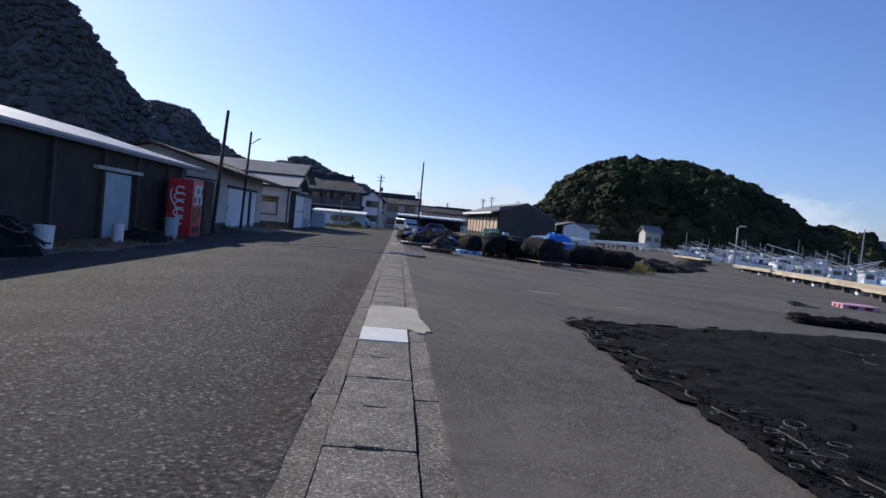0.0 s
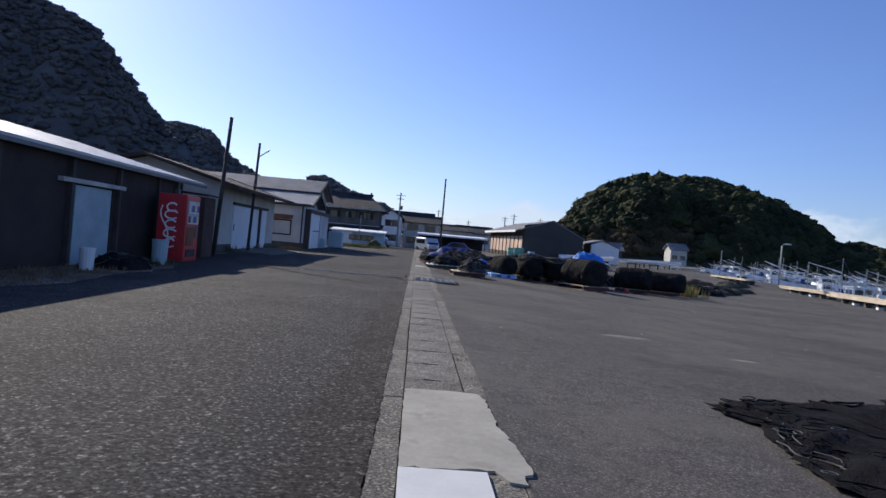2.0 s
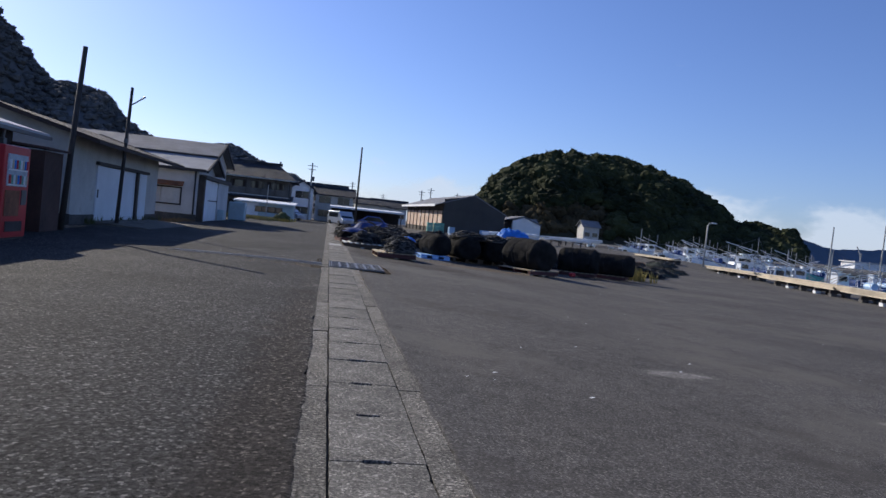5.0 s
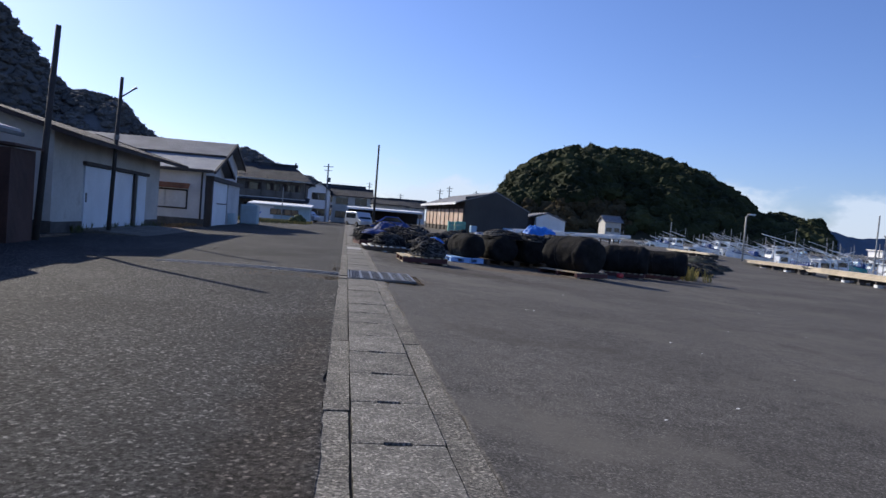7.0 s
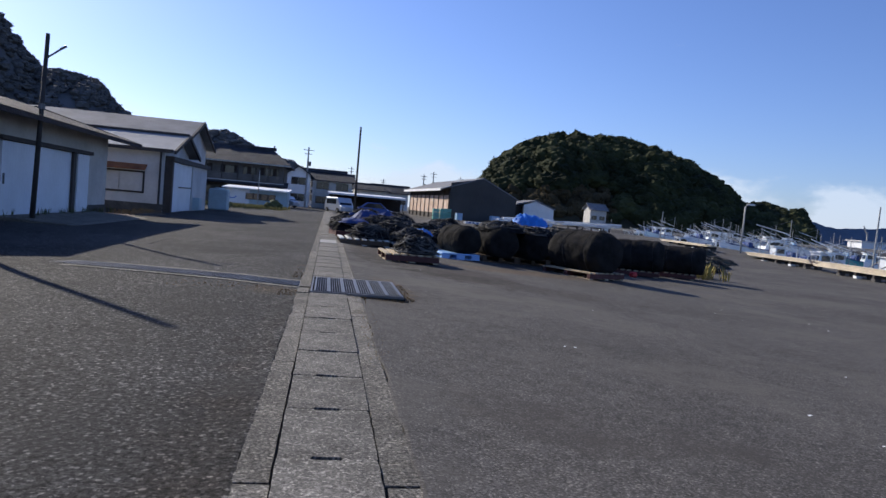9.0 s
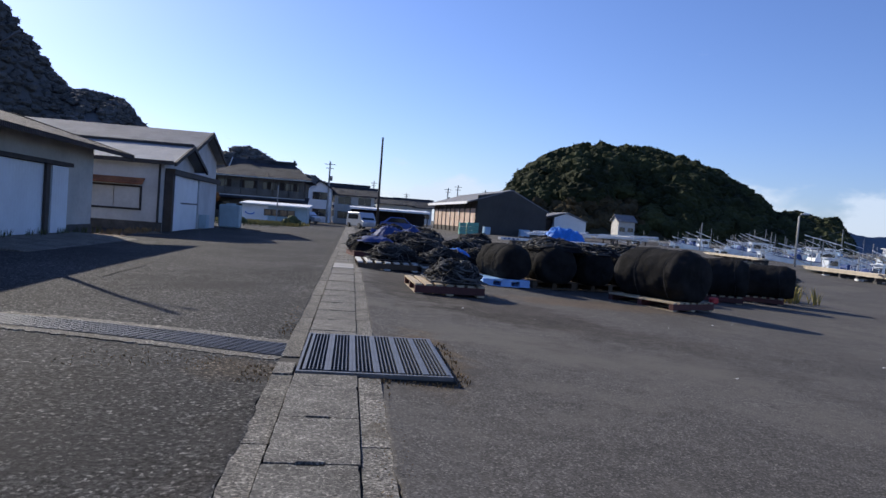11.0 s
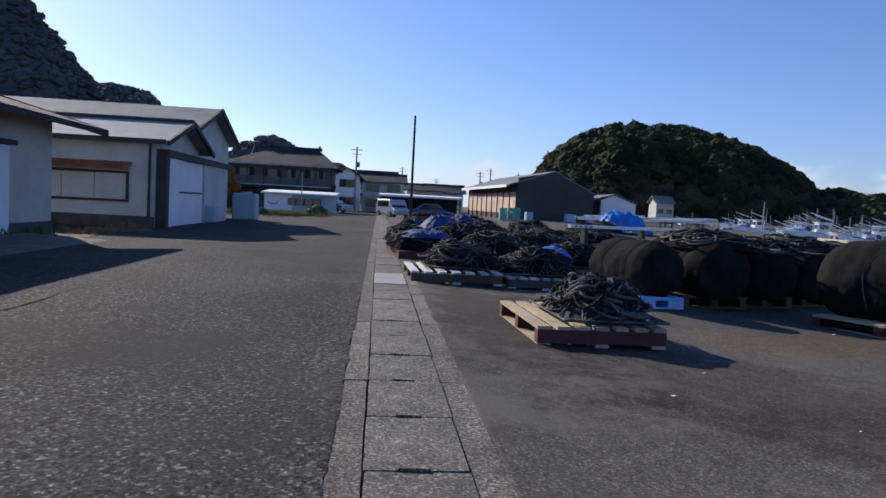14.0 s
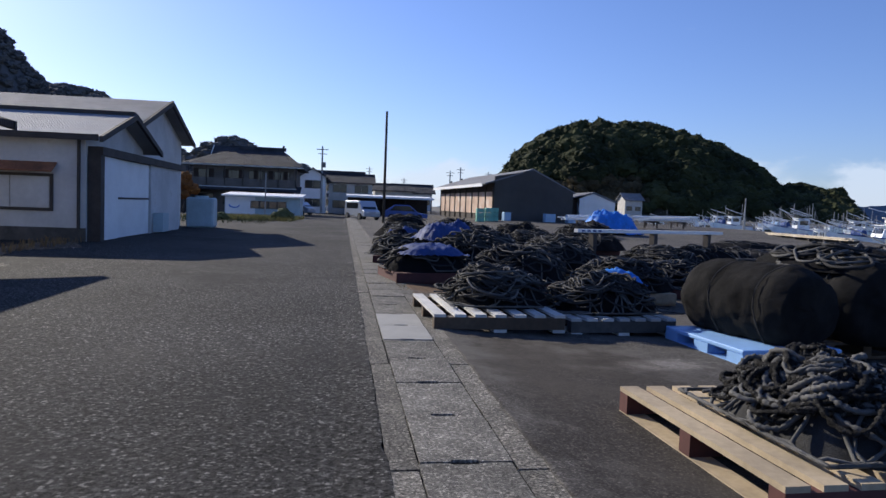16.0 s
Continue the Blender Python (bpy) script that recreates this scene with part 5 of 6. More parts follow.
drape(rot(15.2, 60, gz(15.2, 60), 5), 3.4, 2.2, 1.15, 41, "tarp", "bright blue tarpaulin over a large heap")
# low net stacks, rope and poles on the way to the quay
for i, (x, y, a, w, d, h, k) in enumerate(((13.5, 41.0, -50, 2.2, 5.0, 0.34, "greennet"), (16.5, 46.5, -55, 2.4, 6.0, 0.36, "net"), (21.0, 44.0, -48, 2.2, 5.5, 0.32, "greennet"), (19.0, 52.0, -60, 2.6, 7.0, 0.42, "net"), (25.0, 52.5, -40, 2.2, 6.0, 0.36, "greennet"))):
    heap(rot(x, y, gz(x, y), a), w, d, h, 80 + i, "long low stack of spread nets on the apron", 26, name="net_heap", mound=k, rr=0.012)
heap(rot(19.6, 46.2, gz(19.6, 46.2), -62), 1.3, 3.8, 0.5, 90, "long pile of orange-brown rope on the apron", 60, ropes="ropebrown", mound="ropebrown", rr=0.02)
rnd = random.Random(77)
for x, y, a, c in ((17.0, 66.0, -70, 12), (23.5, 70.0, -62, 14), (27.5, 78.0, -80, 12)):
    pp = thing("pole_pile", rot(x, y, gz(x, y), a), "pile of long white poles on trestles", "poles", "pole piles")
    for i in range(c):
        z = 0.55 + 0.12 * (i // 5)
        px, ang = (i % 5) * 0.22 - 0.44, rnd.uniform(-0.05, 0.05)
        part("pole", Build().tube([(px, -rnd.uniform(2.4, 3.6), z), (px + ang * 6, rnd.uniform(2.4, 3.6), z + rnd.uniform(-0.02, 0.25))], 0.045, 6), M["whitepl"], pp)
    for yy in (-1.6, 1.6):
        part("trestle", Build().box(-0.7, 0.7, yy - 0.06, yy + 0.06, 0.40, 0.505).box(-0.6, -0.5, yy - 0.05, yy + 0.05, 0, 0.41).box(0.5, 0.6, yy - 0.05, yy + 0.05, 0, 0.41), M["frame"], pp)
for i, (x, y, a, w, d, h, k) in enumerate(((9.0, 38.4, -66, 1.6, 6.4, 0.74, "net"), (9.6, 33.6, -58, 1.9, 4.6, 0.62, "net"), (12.6, 36.2, -52, 2.2, 5.6, 0.55, "greennet"), (15.6, 36.4, -50, 2.2, 5.0, 0.46, "net"), (18.4, 40.2, -50, 2.0, 5.2, 0.40, "greennet"))):
    heap(rot(x, y, gz(x, y), a), w, d, h, 120 + i, "long dark stack of nets folded on the apron", 40, name="net_heap", mound=k, rr=0.012)
heap(rot(15.2, 41.6, gz(15.2, 41.6), -62), 1.3, 4.2, 0.58, 91, "long pile of orange-brown rope on the apron", 70, ropes="ropebrown", mound="ropebrown", rr=0.02)
# long white spar lying over the rolls
sp = thing("white_spar", rot(6.3, 40, gz(6.3, 40) + 0.80, -66), "long white box spar lying across the net heaps", "spar")
part("spar", Build().box(-0.08, 0.08, 0, 6.6, 0.0, 0.10), M["whitepl"], sp)
for i in range(4):
    part("end_hole", Build().box(-0.084, 0.084, 0.15 + i * 0.22, 0.28 + i * 0.22, 0.025, 0.075), M["tarpdark"], sp)
for i in range(3):
    part("prop", Build().box(-0.1, 0.1, 0.6 + i * 2.6, 0.75 + i * 2.6, -0.80 - 0.1 * i, 0.0), M["frame"], sp)
for x, y in ((10.2, 74), (10.9, 74), (11.4, 74.4)):
    cr = thing("crate_stack", rot(x, y, gz(x, y)), "stacked green plastic crates beside the warehouse", "crate", "green crates")
    for k in range(3):
        part("crate", Build().box(-0.3, 0.3, -0.25, 0.25, k * 0.35, k * 0.35 + 0.33), M["green"], cr, bevel=0.02)
for x, y, w in ((12.9, 76.5, 0.6), (16.5, 76.4, 0.9), (18.4, 76.6, 0.7)):
    bx = thing("junk_box", rot(x, y, gz(x, y), 8), "grey-white box stacked against the warehouse", "box")
    part("body", Build().box(-w / 2, w / 2, -0.3, 0.3, 0, 0.7), M["hullblue"], bx, bevel=0.03)

# ---- net spread on the apron ----


def spread_net(name, corners, seed, label, rise=0.05):
    """A net laid out on the ground: a rumpled sheet between four corners, with ropes along its edge."""
    t = thing(name, Matrix(), label, "fishing net")
    off = Vector((seed, 0, 0))
    n = 110
    (ax, ay), (bx, by), (cx, cy), (dx, dy) = corners
    b = Build()

    def at(u, v):
        wob = 0.25 * noise.noise(Vector((u * 5, v * 5, 1)) + off)
        x = (ax * (1 - u) + bx * u) * (1 - v) + (dx * (1 - u) + cx * u) * v
        y = (ay * (1 - u) + by * u) * (1 - v) + (dy * (1 - u) + cy * u) * v
        rag = max(0.0, 1 - 9 * min(u, 1 - u, v, 1 - v))
        rx, ry = noise.noise(Vector((v * 26, u * 26, 3)) + off), noise.noise(Vector((u * 26, v * 26, 9)) + off)
        rx += 0.7 * noise.noise(Vector((v * 70, u * 70, 5)) + off)
        return x + wob * (0.3 + abs(0.5 - u)) + 0.12 * rag * rx, y + 0.2 * noise.noise(Vector((u * 6, v * 6, 7)) + off) + 0.14 * rag * ry

    for i in range(n + 1):
        for j in range(n + 1):
            u, v = i / n, j / n
            x, y = at(u, v)
            p = Vector((x, y, 0))
            edge = min(1.0, 14 * min(u, 1 - u, v, 1 - v))
            bunch = math.exp(-((u - 0.03) / 0.05) ** 2) * 0.07 + math.exp(-((v - 0.98) / 0.03) ** 2) * 0.05
            z = rise * (0.45 + 0.8 * noise.noise(p * 1.3 + off) + 0.55 * abs(noise.noise(p * 5 + off))) + bunch * (0.6 + noise.noise(p * 8 + off))
            z += 0.05 * max(0.0, 1 - abs(noise.noise(p * 0.55 + off)) * 14) * (0.6 + noise.noise(p * 9))
            z += 0.035 * abs(noise.noise(p * 3.1 + off)) + 0.03 * max(0.0, 1 - abs(noise.noise(p * 1.4 + off * 2)) * 9)
            b.v.append((x, y, gz(x, y) + 0.004 + max(0.0, z) * (0.25 + 0.75 * edge)))
    for i in range(n):
        for j in range(n):
            k = i * (n + 1) + j
            b.f.append((k, k + n + 1, k + n + 2, k + 1))
    part("net", b, M["net"], t, smooth=True)
    rnd = random.Random(seed)
    r1, r2 = Build(), Build()
    for e in range(15):
        pts = []
        u, v = (rnd.uniform(0.0, 0.06), 0.02) if e < 6 else (rnd.uniform(0.03, 0.7), rnd.uniform(0.05, 0.95))
        a = math.pi / 2 if e < 6 else rnd.uniform(0, 6.28)
        for s in range(90 if e < 6 else 44):
            u, v = min(0.99, max(0.0, u)), min(0.995, max(0.005, v))
            x, y = at(u, v)
            pts.append((x, y, gz(x, y) + rise * 0.7 + 0.012 + 0.02 * noise.noise(Vector((x, y, e)) * 4)))
            a += rnd.gauss(0, 0.5)
            if e < 6:
                v += 0.0108
                u = 0.03 + 0.05 * noise.noise(Vector((v * 9, e * 3.1, seed)))
            else:
                u, v = u + 0.006 * math.cos(a), v + 0.012 * math.sin(a)
        (r1 if e % 3 else r2).tube(pts, 0.005 + 0.003 * (e % 3), 5)
    for e in range(70):
        u, v = abs(rnd.gauss(0.025, 0.03)), rnd.uniform(0.02, 0.98)
        x, y = at(min(0.9, u), v)
        coil(r1 if e % 4 else r2, x, y, gz(x, y) + 0.045, rnd.uniform(0.03, 0.09), rnd, 0.004)
    tagged(part("head_rope", r1, M["net"], t, smooth=True), kind="stuff")
    tagged(part("foot_rope", r2, M["ropegrey"], t, smooth=True), "dark grey rope", kind="stuff")
    return t


spread_net("spread_net", ((2.3, -2.2), (11.5, -3.0), (9.5, 8.4), (2.5, 4.6)), 3, "black fishing net spread flat over the asphalt with ropes")
spread_net("spread_net", ((9.0, 10.2), (15.5, 9.6), (16.0, 11.8), (9.9, 11.9)), 8, "second black net laid in a long low heap on the apron", 0.16)
plastic_pallet(rot(16.6, 19.1, gz(16.6, 19.1), -15), 1.2, 1.1, "pinkpl", "pink plastic pallet on the apron near the quay")

# ---- weeds ----
def weeds(name, x0, x1, y0, y1, count, h, material, seed, label, base=None):
    rnd = random.Random(seed)
    b = Build()
    for _ in range(count):
        x, y = rnd.uniform(x0, x1), rnd.uniform(y0, y1)
        z = gz(x, y) if base is None else base
        for _k in range(5):
            a, l = rnd.uniform(0, 6.28), h * rnd.uniform(0.4, 1.1)
            dx, dy = 0.35 * l * math.cos(a), 0.35 * l * math.sin(a)
            w = 0.003 + 0.03 * l
            px, py = -math.sin(a) * w, math.cos(a) * w
            b.add([(x - px, y - py, z), (x + px, y + py, z), (x + dx * 0.5 + px * 0.8, y + dy * 0.5 + py * 0.8, z + l * 0.6), (x + dx * 0.5 - px * 0.8, y + dy * 0.5 - py * 0.8, z + l * 0.6), (x + dx, y + dy, z + l)],
                  [(0, 1, 2, 3), (3, 2, 4)])
    return tagged(part(name, b, M[material]), label, "weeds", kind="stuff")


# ---- vending machine and things before the shed ----
vm = thing("vending_machine", rot(-6.15, 17.6, gz(-6.2, 17.3)), "red drinks vending machine with white script on its side", "vending machine")
part("body", Build().box(-0.75, 0.0, 0, 1.12, 0.08, 1.86), M["red"], vm, bevel=0.015)
part("base", Build().box(-0.72, -0.03, 0.03, 1.09, 0, 0.08), M["plinth"], vm)
dp = part("display_window", Build().box(-0.01, 0.02, 0.12, 0.98, 1.08, 1.70), M["screen"], vm)
for r in range(2):
    for i in range(9):
        part("sample_can", Build().tube([(0.03, 0.19 + i * 0.09, 1.13 + r * 0.29), (0.03, 0.19 + i * 0.09, 1.30 + r * 0.29)], 0.028, 8), M[("red", "whitepl", "tarp", "green", "timber")[(i * 3 + r) % 5]], dp)
    part("button_strip", Build().box(0.02, 0.03, 0.14, 0.96, 1.095 + r * 0.29, 1.12 + r * 0.29), M["whitepl"], dp)
part("coin_panel", Build().box(0.0, 0.02, 0.80, 1.02, 0.72, 1.02), M["steel"], vm)
part("poster", Build().box(0.0, 0.012, 0.10, 0.72, 0.50, 1.0), M["ruststain"], vm)
part("dispensing_slot", Build().box(0.0, 0.02, 0.18, 0.9, 0.2, 0.40), M["frame"], vm)
script = Build()
for k, (z0, amp) in enumerate(((0.55, 0.10), (0.80, 0.12), (1.05, 0.10), (1.30, 0.12), (1.5, 0.09))):
    script.tube([(-0.375 + amp * math.cos(a) * 1.5, -0.006, z0 + 0.11 * math.sin(a)) for a in (0.6 + i * 0.55 for i in range(10))], 0.026, 5)
script.tube([(-0.55 + 0.12 * math.sin(i * 0.7), -0.006, 0.42 + i * 0.14) for i in range(9)], 0.02, 5)
part("side_emblem", script, M["whitepl"], vm, "white flowing script shape")
for i, (x, y, w, h, mt, lab) in enumerate(((-6.45, 16.75, 0.30, 0.6, "cyan", "pale blue plastic drum beside the vending machine"), (-6.6, 13.2, 0.22, 0.42, "whitepl", "white plastic bin beside the sliding door"), (-6.5, 9.4, 0.28, 0.42, "whitepl", "white plastic pail before the shed"), (-6.75, 8.7, 0.45, 0.34, "tarpdark", "dark blue plastic tub before the shed"))):
    bn = thing("bin", rot(x, y, gz(x, y)), lab, "bin")
    part("body", Build().tube([(0, 0, 0), (0, 0, h)], w * 0.6, 14, taper=1.12), M[mt], bn, smooth=False)
    part("lid", Build().tube([(0, 0, h), (0, 0, h + 0.05)], w * 0.7, 14), M[mt], bn)
heap(rot(-6.5, 14.6, gz(-6.5, 14.6)), 1.2, 1.8, 0.35, 77, "low dark heap of nets and junk before the shed door", 14, name="net_heap")
rv = random.Random(61)
rim = [(-7.5, 3.0)] + [(-5.75 + rv.uniform(-0.25, 0.25), 3.0 + i * 0.62) for i in range(29)] + [(-7.5, 20.6)]
tagged(part("verge", Build().prism(rim, "z", gz(-6, 12) - 0.02, gz(-6, 12) + 0.012), M["earth"]), "bare brown earth along the shed wall", "verge", kind="structure")
rim = [(-7.13, 32.3)] + [(-6.2 + rv.uniform(-0.2, 0.2) + 0.25 * math.sin(i * 0.9), 32.3 + i * 0.5) for i in range(12)] + [(-7.13, 37.9)]
tagged(part("verge", Build().prism(rim, "z", -0.12, 0.010), M["earth"]), "bare brown earth between the garage and the workshop", "verge", kind="structure")
rim = [(-7.13, 22.3)] + [(-6.75 + rv.uniform(-0.12, 0.12), 22.4 + i * 0.55) for i in range(6)] + [(-7.13, 25.6)]
tagged(part("verge", Build().prism(rim, "z", -0.16, -0.005), M["earth"]), "bare brown earth along the garage wall", "verge", kind="structure")
weeds("earth_weeds", -7.0, -6.3, 33.5, 37.8, 140, 0.16, "dead", 23, "brown dead weeds between the garage and the workshop")
weeds("earth_weeds", -7.2, -6.0, 9.5, 17.4, 420, 0.12, "dead", 21, "brown dead weeds along the shed wall")
weeds("earth_weeds", -6.9, -6.1, 14.0, 17.4, 90, 0.22, "grass", 22, "green weeds before the shed door")
heap(rot(-6.6, 7.6, gz(-6.6, 7)), 1.8, 2.4, 0.7, 78, "dark heap of nets under the shed eave", 14, name="net_heap")
mt_ = thing("electric_meter", rot(-7.215, 19.9, 1.75), "grey-white meter box under the eave", "meter box")
part("box", Build().box(-0.08, 0.08, -0.07, 0.07, 0, 0.22), M["steel"], mt_, bevel=0.02)
part("conduit", Build().tube([(0, 0.02, 0.2), (0.05, 0.02, 0.5)], 0.03), M["steel"], mt_)


# ---- verges ----
weeds("dry_grass", -9.5, -3.2, 60, 74, 1700, 0.28, "dry", 1, "dry yellow grass on the verge")
weeds("verge_weeds", -9.5, -4.0, 54, 70, 800, 0.22, "grass", 2, "green weeds on the verge")
weeds("yellow_weeds", 12.2, 13.6, 30.0, 33.5, 120, 0.55, "dry", 3, "yellow flowering weeds at the apron edge")
weeds("wall_weeds", -7.1, -6.85, 24, 34, 60, 0.25, "grass", 4, "small weeds along the garage wall")
weeds("joint_weeds", 0.50, 0.66, 13.5, 17.2, 260, 0.022, "dead", 5, "brown weeds in the gutter joint")
weeds("joint_weeds", 0.0, 1.1, 16.93, 17.03, 120, 0.022, "dead", 31, "brown moss along the front of the grating")
weeds("joint_weeds", 1.08, 1.24, 17.0, 18.7, 130, 0.022, "dead", 32, "brown moss along the side of the grating")
weeds("joint_weeds", -0.26, -0.10, 18.6, 20.4, 150, 0.022, "dead", 33, "yellow-brown moss along the kerb")
weeds("joint_weeds", -1.6, -0.2, 17.1, 17.7, 120, 0.012, "dead", 34, "brown moss before the channel grating")
weeds("joint_weeds", -0.35, -0.12, 16.8, 17.3, 60, 0.016, "dead", 6, "brown weeds beside the grating")
weeds("joint_weeds", 0.45, 0.6, 5.2, 5.5, 20, 0.03, "dead", 7, "brown weeds in the gutter joint")
weeds("joint_weeds", -0.24, -0.13, 1.0, 13.0, 1100, 0.007, "dead", 15, "brown moss and dirt along the kerb")
weeds("joint_weeds", 0.555, 0.62, -4.0, 16.0, 700, 0.007, "dead", 16, "brown moss and dirt along the kerb")
weeds("joint_weeds", 0.0, 0.55, 29.9, 30.8, 120, 0.03, "dead", 8, "brown weeds and litter on the gutter")
bush = thing("bush", rot(-3.9, 62.5, 0), "low ragged dark green bush on the verge", "bush")
clump = Build()
for cx, cy, cz, r, k in ((0, 0, 0.32, 0.42, 2), (0.42, 0.1, 0.25, 0.34, 0), (-0.38, 0.05, 0.24, 0.32, 4), (0.1, -0.3, 0.2, 0.28, 1), (0.2, 0.2, 0.5, 0.26, 3)):
    clump.add((CROWNS[k][0] * [r, r, r * 1.1] + [cx, cy, cz]).tolist(), CROWNS[k][1])
part("leaves", clump, M["grass"], bush)
copy_thing(bush, rot(-6.9, 60.0, 0, 70) @ Matrix.Diagonal((0.7, 0.7, 0.6, 1)))
tree = thing("small_tree", rot(-14.2, 84.0, -0.3), "small rust-red autumn tree beside the dark house", "tree")
part("trunk", Build().tube([(0, 0, -0.1), (0.08, 0, 0.9), (0.0, 0.1, 1.9)], 0.09, 8, taper=0.5), M["pole"], tree, smooth=True)
part("limb", Build().tube([(0.06, 0.02, 1.0), (0.5, 0.1, 1.7), (0.8, 0.0, 2.3)], 0.05, 6, taper=0.4).tube([(0.04, 0.02, 1.2), (-0.5, 0.0, 1.9), (-0.7, 0.1, 2.5)], 0.045, 6, taper=0.4), M["pole"], tree, smooth=True)
crown = Build()
for cx, cy, cz, r, k in ((0, 0, 2.5, 0.95, 0), (0.8, 0.1, 2.2, 0.7, 1), (-0.75, 0, 2.3, 0.75, 3), (0.1, -0.4, 1.7, 0.6, 4), (0.2, 0.1, 3.2, 0.6, 2)):
    crown.add((CROWNS[k][0] * r + [cx, cy, cz]).tolist(), CROWNS[k][1])
part("crown", crown, M["autumn"], tree)

# ---- litter and scraps on the apron ----
rnd = random.Random(31)
lit = Build()
for i in range(45):
    x, y = rnd.uniform(0.9, 9), rnd.uniform(6, 26)
    s = rnd.uniform(0.01, 0.035)
    lit.add([(x, y, gz(x, y) + 0.006), (x + s, y + s * 0.3, gz(x, y) + 0.012), (x + s * 0.6, y + s, gz(x, y) + 0.008), (x - s * 0.3, y + s * 0.6, gz(x, y) + 0.006)], [(0, 1, 2, 3)])
tagged(part("litter", lit, M["whitepl"]), "pale scraps scattered on the asphalt", "litter", kind="stuff")

# ---- gutter, covers and gratings ----
gut = thing("gutter", rot(0, 0, 0), "concrete gutter with slotted covers along the road", "gutter", kind="structure")
part("channel", Build().box(-0.14, 0.57, -9, 75, -0.02, 0.004), M["bed"], gut)
PITCH, CW = 0.695, 0.43


def worn(points, rnd, wear=0.004, pitch=0.045):
    """An outline with its straight edges broken into short pieces and worn inwards."""
    cx, cy = sum(p[0] for p in points) / len(points), sum(p[1] for p in points) / len(points)
    out = []
    for (x0, y0), (x1, y1) in zip(points, points[1:] + points[:1]):
        k = max(1, int(math.hypot(x1 - x0, y1 - y0) / pitch))
        for i in range(k):
            x, y = x0 + (x1 - x0) * i / k, y0 + (y1 - y0) * i / k
            w = wear * rnd.random() * (3.0 if rnd.random() < 0.12 else 1.0) * (2.0 if i == 0 and k > 2 else 1.0)
            out.append((x + w * (1 if x < cx else -1), y + w * (1 if y < cy else -1)))
    return out


rnd = random.Random(17)
outline = [(0.004, 0.004), (0.14, 0.004), (0.147, 0.026), (0.273, 0.024), (0.28, 0.004), (CW - 0.004, 0.004), (CW - 0.004, PITCH - 0.004), (0.28, PITCH - 0.004), (0.273, PITCH - 0.02), (0.147, PITCH - 0.018), (0.14, PITCH - 0.004), (0.004, PITCH - 0.004)]
cover_meshes = [Build().prism(worn(outline, rnd, w), "z", 0.005, 0.022).mesh("cover", M["concrete"]) for w in (0.002, 0.003, 0.004, 0.0025, 0.005, 0.003)]
pale_mesh = Build().prism(worn(outline, rnd, 0.003), "z", 0.005, 0.024).mesh("cover", M["pale"])
white_mesh = Build().prism([(0.006, 0.004), (CW - 0.006, 0.004), (CW - 0.006, PITCH - 0.004), (0.006, PITCH - 0.004)], "z", 0.005, 0.026).mesh("cover", M["white_lid"])
kerbs_l = [Build().prism(worn([(-0.14, 0.006), (-0.002, 0.006), (-0.002, 1.99), (-0.14, 1.99)], rnd, w, 0.06), "z", 0.005, 0.016).mesh("kerb_stone", M["kerb"]) for w in (0.002, 0.003, 0.004)]
kerbs_r = [Build().prism(worn([(CW + 0.002, 0.006), (0.580, 0.006), (0.580, 1.99), (CW + 0.002, 1.99)], rnd, w, 0.06), "z", 0.005, 0.015).mesh("kerb_stone", M["kerb"]) for w in (0.002, 0.003, 0.004)]
rnd = random.Random(5)
y = -8.3
while y < 74:
    if not (16.95 < y + PITCH / 2 < 18.75 or 2.15 < y + PITCH / 2 < 3.75):
        mm = white_mesh if abs(y - 1.67) < 0.34 else pale_mesh if 26.3 <= y < 27.3 else rnd.choice(cover_meshes)
        part("cover", mm, None, gut, m=pose(rnd.uniform(-0.003, 0.003), y, rnd.uniform(-0.002, 0.004), rnd.uniform(-0.25, 0.25), rnd.uniform(-0.35, 0.35), rnd.uniform(-0.35, 0.35)))
    y += PITCH
for i in range(41):
    y = -8.4 + 2.0 * i
    if 15.5 < y < 16.0:
        part("kerb_stone", Build().box(-0.14, -0.002, y, 17.0, 0.005, 0.016), M["kerb"], gut)
        part("kerb_stone", Build().box(CW + 0.002, 0.58, y, 17.0, 0.005, 0.015), M["kerb"], gut)
    elif not 16.0 < y < 17.0:
        part("kerb_stone", kerbs_l[i % 3], None, gut, m=pose(rnd.uniform(-0.004, 0.004), y, rnd.uniform(-0.002, 0.002), 0, 0, rnd.uniform(-0.15, 0.15)))
        part("kerb_stone", kerbs_r[(i * 2) % 3], None, gut, m=pose(rnd.uniform(-0.004, 0.004), y, rnd.uniform(-0.002, 0.002), 0, 0, rnd.uniform(-0.15, 0.15)))
for q in ((0.006, CW - 0.006, 16.726, 17.035), (0.006, CW - 0.006, 18.61, 18.80)):
    part("cover", Build().box(q[0], q[1], q[2], q[3], 0.005, 0.022), M["concrete"], gut)
part("kerb_stone", Build().box(-0.14, -0.012, 17.006, 17.36, 0.005, 0.026), M["kerb"], gut)
edge = [(0.0, 2.12), (0.47, 2.16), (0.52, 2.02), (0.60, 2.0), (0.66, 2.2), (0.63, 2.6), (0.58, 3.0), (0.575, 3.5), (0.56, 3.82), (0.3, 3.86), (0.0, 3.84)]
part("mortar_patch", Build().prism(worn(edge, rnd, 0.012, 0.05), "z", 0.012, 0.029), M["mortar"], gut, "pale beige mortar patch")
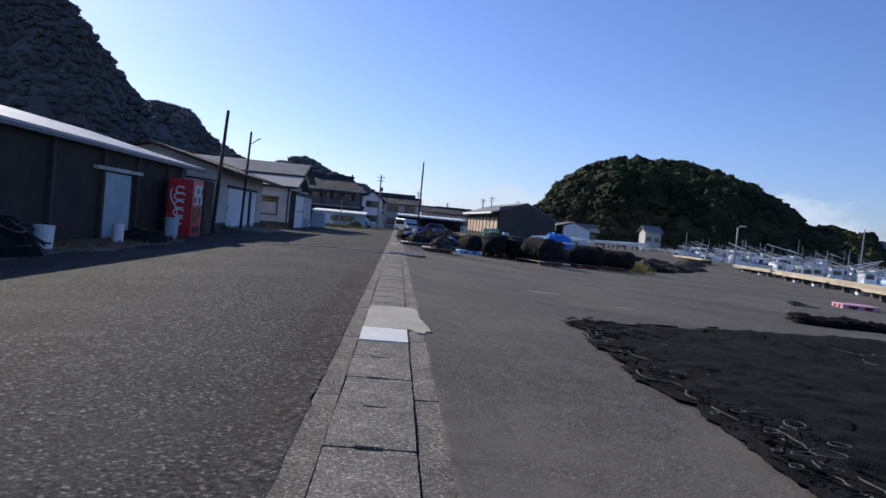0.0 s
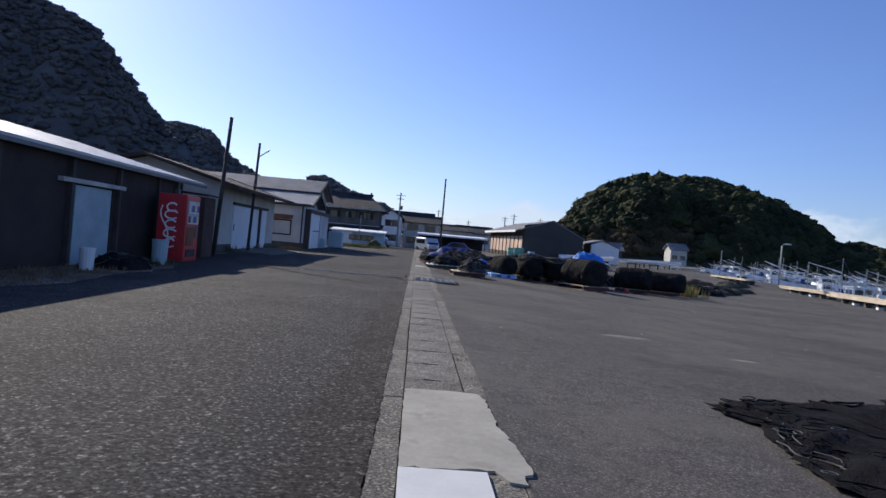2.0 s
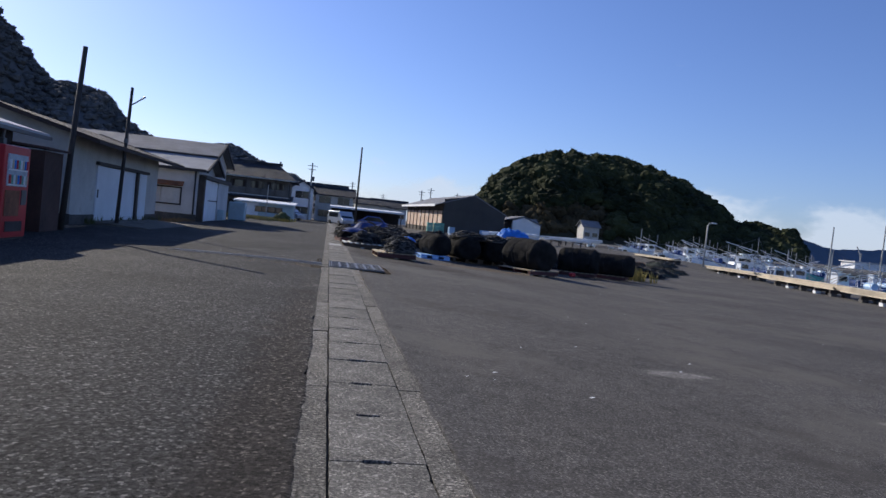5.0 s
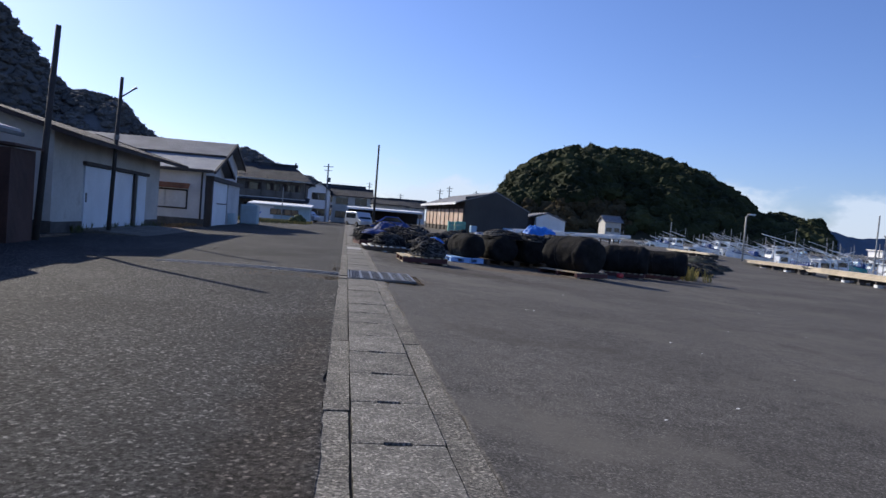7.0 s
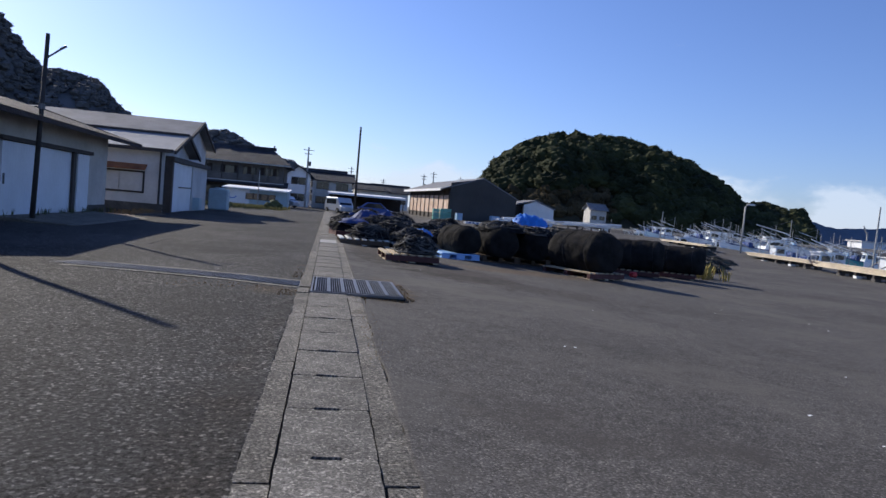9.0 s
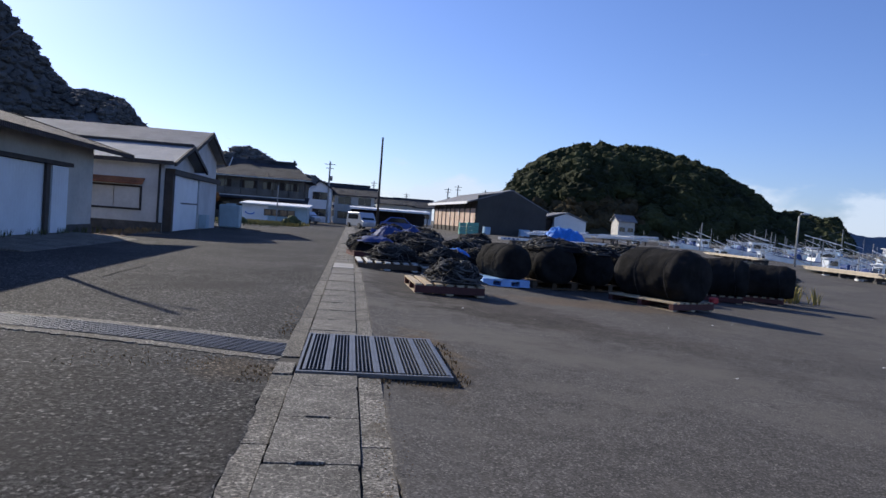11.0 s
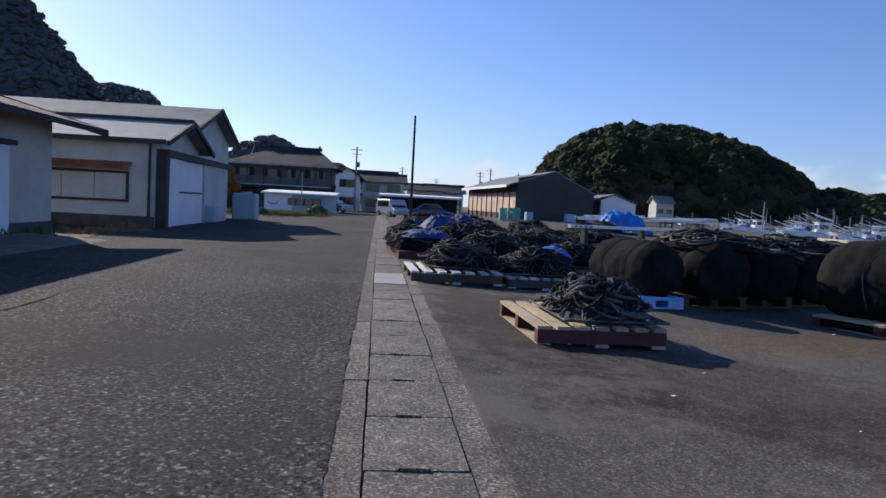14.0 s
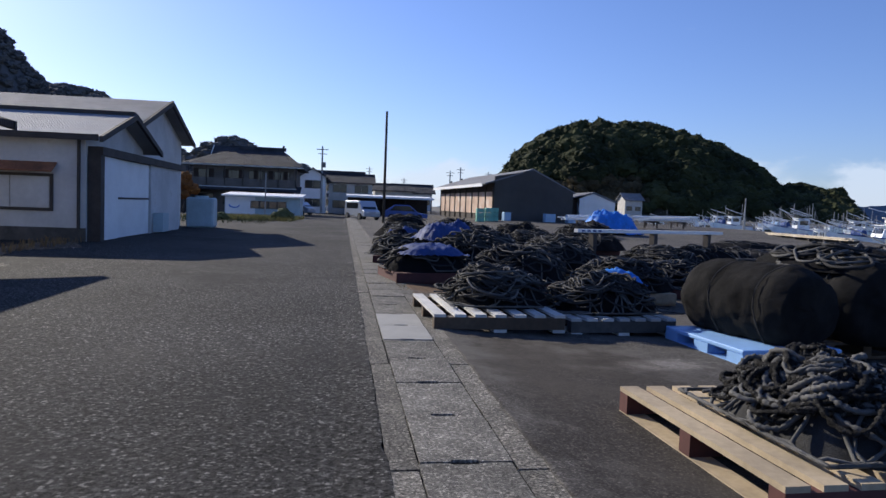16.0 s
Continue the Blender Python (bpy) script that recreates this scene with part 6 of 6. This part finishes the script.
for side, material in ((-1, "road"), (1, "apron")):
    b, k = Build(), 0
    for i in range(1900):
        y = -8.9 + i * 0.044
        if 16.85 < y < 18.75:
            continue
        g = 0.022 * noise.noise((y * 1.3, side * 5, 0)) + 0.020 * noise.noise((y * 5.0, side * 9, 2)) + 0.010 * noise.noise((y * 17.0, side, 4))
        inner = -0.132 + g if side < 0 else 0.572 - g
        outer = -0.36 if side < 0 else 0.95
        up = min(1.0, 0.06 + min(abs(y - 16.85), abs(y - 18.75)) / 0.5)
        b.v += [(inner, y, 0.006 * up - 0.004), (inner + side * 0.004, y, 0.0175 * up), (inner + side * 0.02, y, 0.019 * up), (outer, y, gz(outer, y) + 0.0015)]
        if k and b.v[-8][1] > y - 0.06:
            for j in range(3):
                q = (len(b.v) - 8 + j, len(b.v) - 7 + j, len(b.v) - 3 + j, len(b.v) - 4 + j)
                b.f.append(q if side > 0 else q[::-1])
        k += 1
    part("asphalt_edge", b, M[material], gut, "broken asphalt edge along the kerb")
gr = thing("drain_grating", rot(0.05, 17.1, 0), "steel drain grating of long bars across the gutter", "grating", kind="structure")
part("pit", Build().box(-0.06, 1.06, -0.06, 1.5, -0.01, 0.006), M["bed"], gr)
part("frame", Build().box(-0.04, 1.04, -0.04, -0.01, 0.006, 0.034).box(-0.04, 1.04, 1.45, 1.48, 0.006, 0.034).box(-0.04, -0.02, -0.01, 1.45, 0.006, 0.034).box(1.02, 1.04, -0.01, 1.45, 0.006, 0.034), M["steel"], gr)
side_bar = Build().box(0, 0.022, 0, 1.44, 0.008, 0.040).mesh("side_bar", M["steel"])
inner_bar = Build().box(0, 0.007, 0, 1.44, 0.012, 0.042).mesh("bar", M["steel"])
cross_rod = Build().tube([(0.02, 0, 0.030), (0.152, 0, 0.030)], 0.0055, 5).mesh("cross_rod", M["steel"])
for p in range(6):
    x = p * 0.1705
    for dx in (0.0, 0.147):
        part("side_bar", side_bar, None, gr, m=rot(x + dx, 0, 0))
    for k in range(4):
        part("bar", inner_bar, None, gr, m=rot(x + 0.040 + k * 0.0275, 0, 0))
    for k in range(18):
        part("cross_rod", cross_rod, None, gr, m=rot(x, 0.05 + k * 0.079, 0))
bend = [(0.0, 17.80), (-1.0, 18.20), (-2.2, 18.72), (-3.6, 19.18), (-5.2, 19.60), (-6.7, 19.92)]


def along(u):
    """A place and the sideways direction on the bent line of the road channel, u from 0 to 1."""
    def f(q):
        return float(np.interp(-q, [-p[0] for p in bend], [p[1] for p in bend]))
    x = -0.03 - 6.6 * u
    y = (f(x - 0.5) + 2 * f(x) + f(x + 0.5)) / 4
    rise = f(x - 0.6) - f(x + 0.6) if x < -0.6 else 0.50
    d = Vector((-1.2, rise, 0)).normalized()
    return Vector((x, y, 0)), Vector((-d.y, d.x, 0))


def ribbon(o0, o1, z0, z1, k=60, rough=0.0, seed=0):
    """A bar that follows the channel between two sideways offsets."""
    b = Build()
    for i in range(k + 1):
        p, n = along(i / k)
        w = rough * noise.noise((i * 0.9, seed, 0)), rough * noise.noise((i * 0.7, seed, 5))
        g = gz(p.x, p.y)
        b.v += [tuple(p + n * (o0 + w[0]) + Vector((0, 0, g + z0))), tuple(p + n * (o0 + w[0]) + Vector((0, 0, g + z1))), tuple(p + n * (o1 + w[1]) + Vector((0, 0, g + z1))), tuple(p + n * (o1 + w[1]) + Vector((0, 0, g + z0)))]
    for i in range(k):
        for j in range(4):
            b.f.append((4 * i + j, 4 * i + (j + 1) % 4, 4 * i + 4 + (j + 1) % 4, 4 * i + 4 + j))
    b.f += [(3, 2, 1, 0), (4 * k, 4 * k + 1, 4 * k + 2, 4 * k + 3)]
    return b


sg = thing("channel_grating", Matrix(), "narrow steel channel grating in concrete edges across the road", "grating", kind="structure")
part("pit", ribbon(-0.245, 0.245, -0.01, 0.003), M["plinth"], sg)
part("edge", ribbon(0.24, 0.38, -0.01, 0.006, 150, 0.05, 1), M["kerb"], sg)
part("edge", ribbon(-0.40, -0.24, -0.01, 0.006, 150, 0.05, 2), M["kerb"], sg)
for k in range(11):
    part("bar", ribbon(-0.227 + k * 0.0445, -0.217 + k * 0.0445, 0.001, 0.014), M["steel"], sg)
for k in range(96):
    p, q = along((k + 0.5) / 96)
    part("cross_rod", Build().tube([p - q * 0.232 + Vector((0, 0, gz(p.x, p.y) + 0.010)), p + q * 0.232 + Vector((0, 0, gz(p.x, p.y) + 0.010))], 0.006, 5), M["steel"], sg)
# cracks in the road
cr = Build()
rnd = random.Random(8)
for x, y, a, n in ((-3.0, 23.0, 96, 80), (-0.3, 10.4, 178, 14), (-0.2, 4.4, 168, 40), (-1.3, 4.75, 235, 14)):
    pts = []
    for _ in range(n):
        pts.append((x, y))
        a += rnd.gauss(0, 9)
        x, y = x + 0.11 * math.cos(radians(a)), y + 0.11 * math.sin(radians(a))
    for (x0, y0), (x1, y1) in zip(pts, pts[1:]):
        w = rnd.uniform(0.002, 0.007)
        cr.add([(x0 - w, y0 - w, 0.003), (x0 + w, y0 + w, 0.003), (x1 + w, y1 + w, 0.003), (x1 - w, y1 - w, 0.003)], [(0, 1, 2, 3)])
pts = [(-3.1 + 0.05 * noise.noise((0, i * 0.13, 0)), 22.5 + i * 0.15) for i in range(86)]
for (x0, y0), (x1, y1) in zip(pts, pts[1:]):
    w = rnd.uniform(0.006, 0.02)
    cr.add([(x0 - w, y0, 0.003), (x0 + w, y0, 0.003), (x1 + w, y1, 0.003), (x1 - w, y1, 0.003)], [(0, 1, 2, 3)])
tagged(part("road_cracks", cr, M["bed"]), "dark cracks in the asphalt", "cracks", kind="structure")
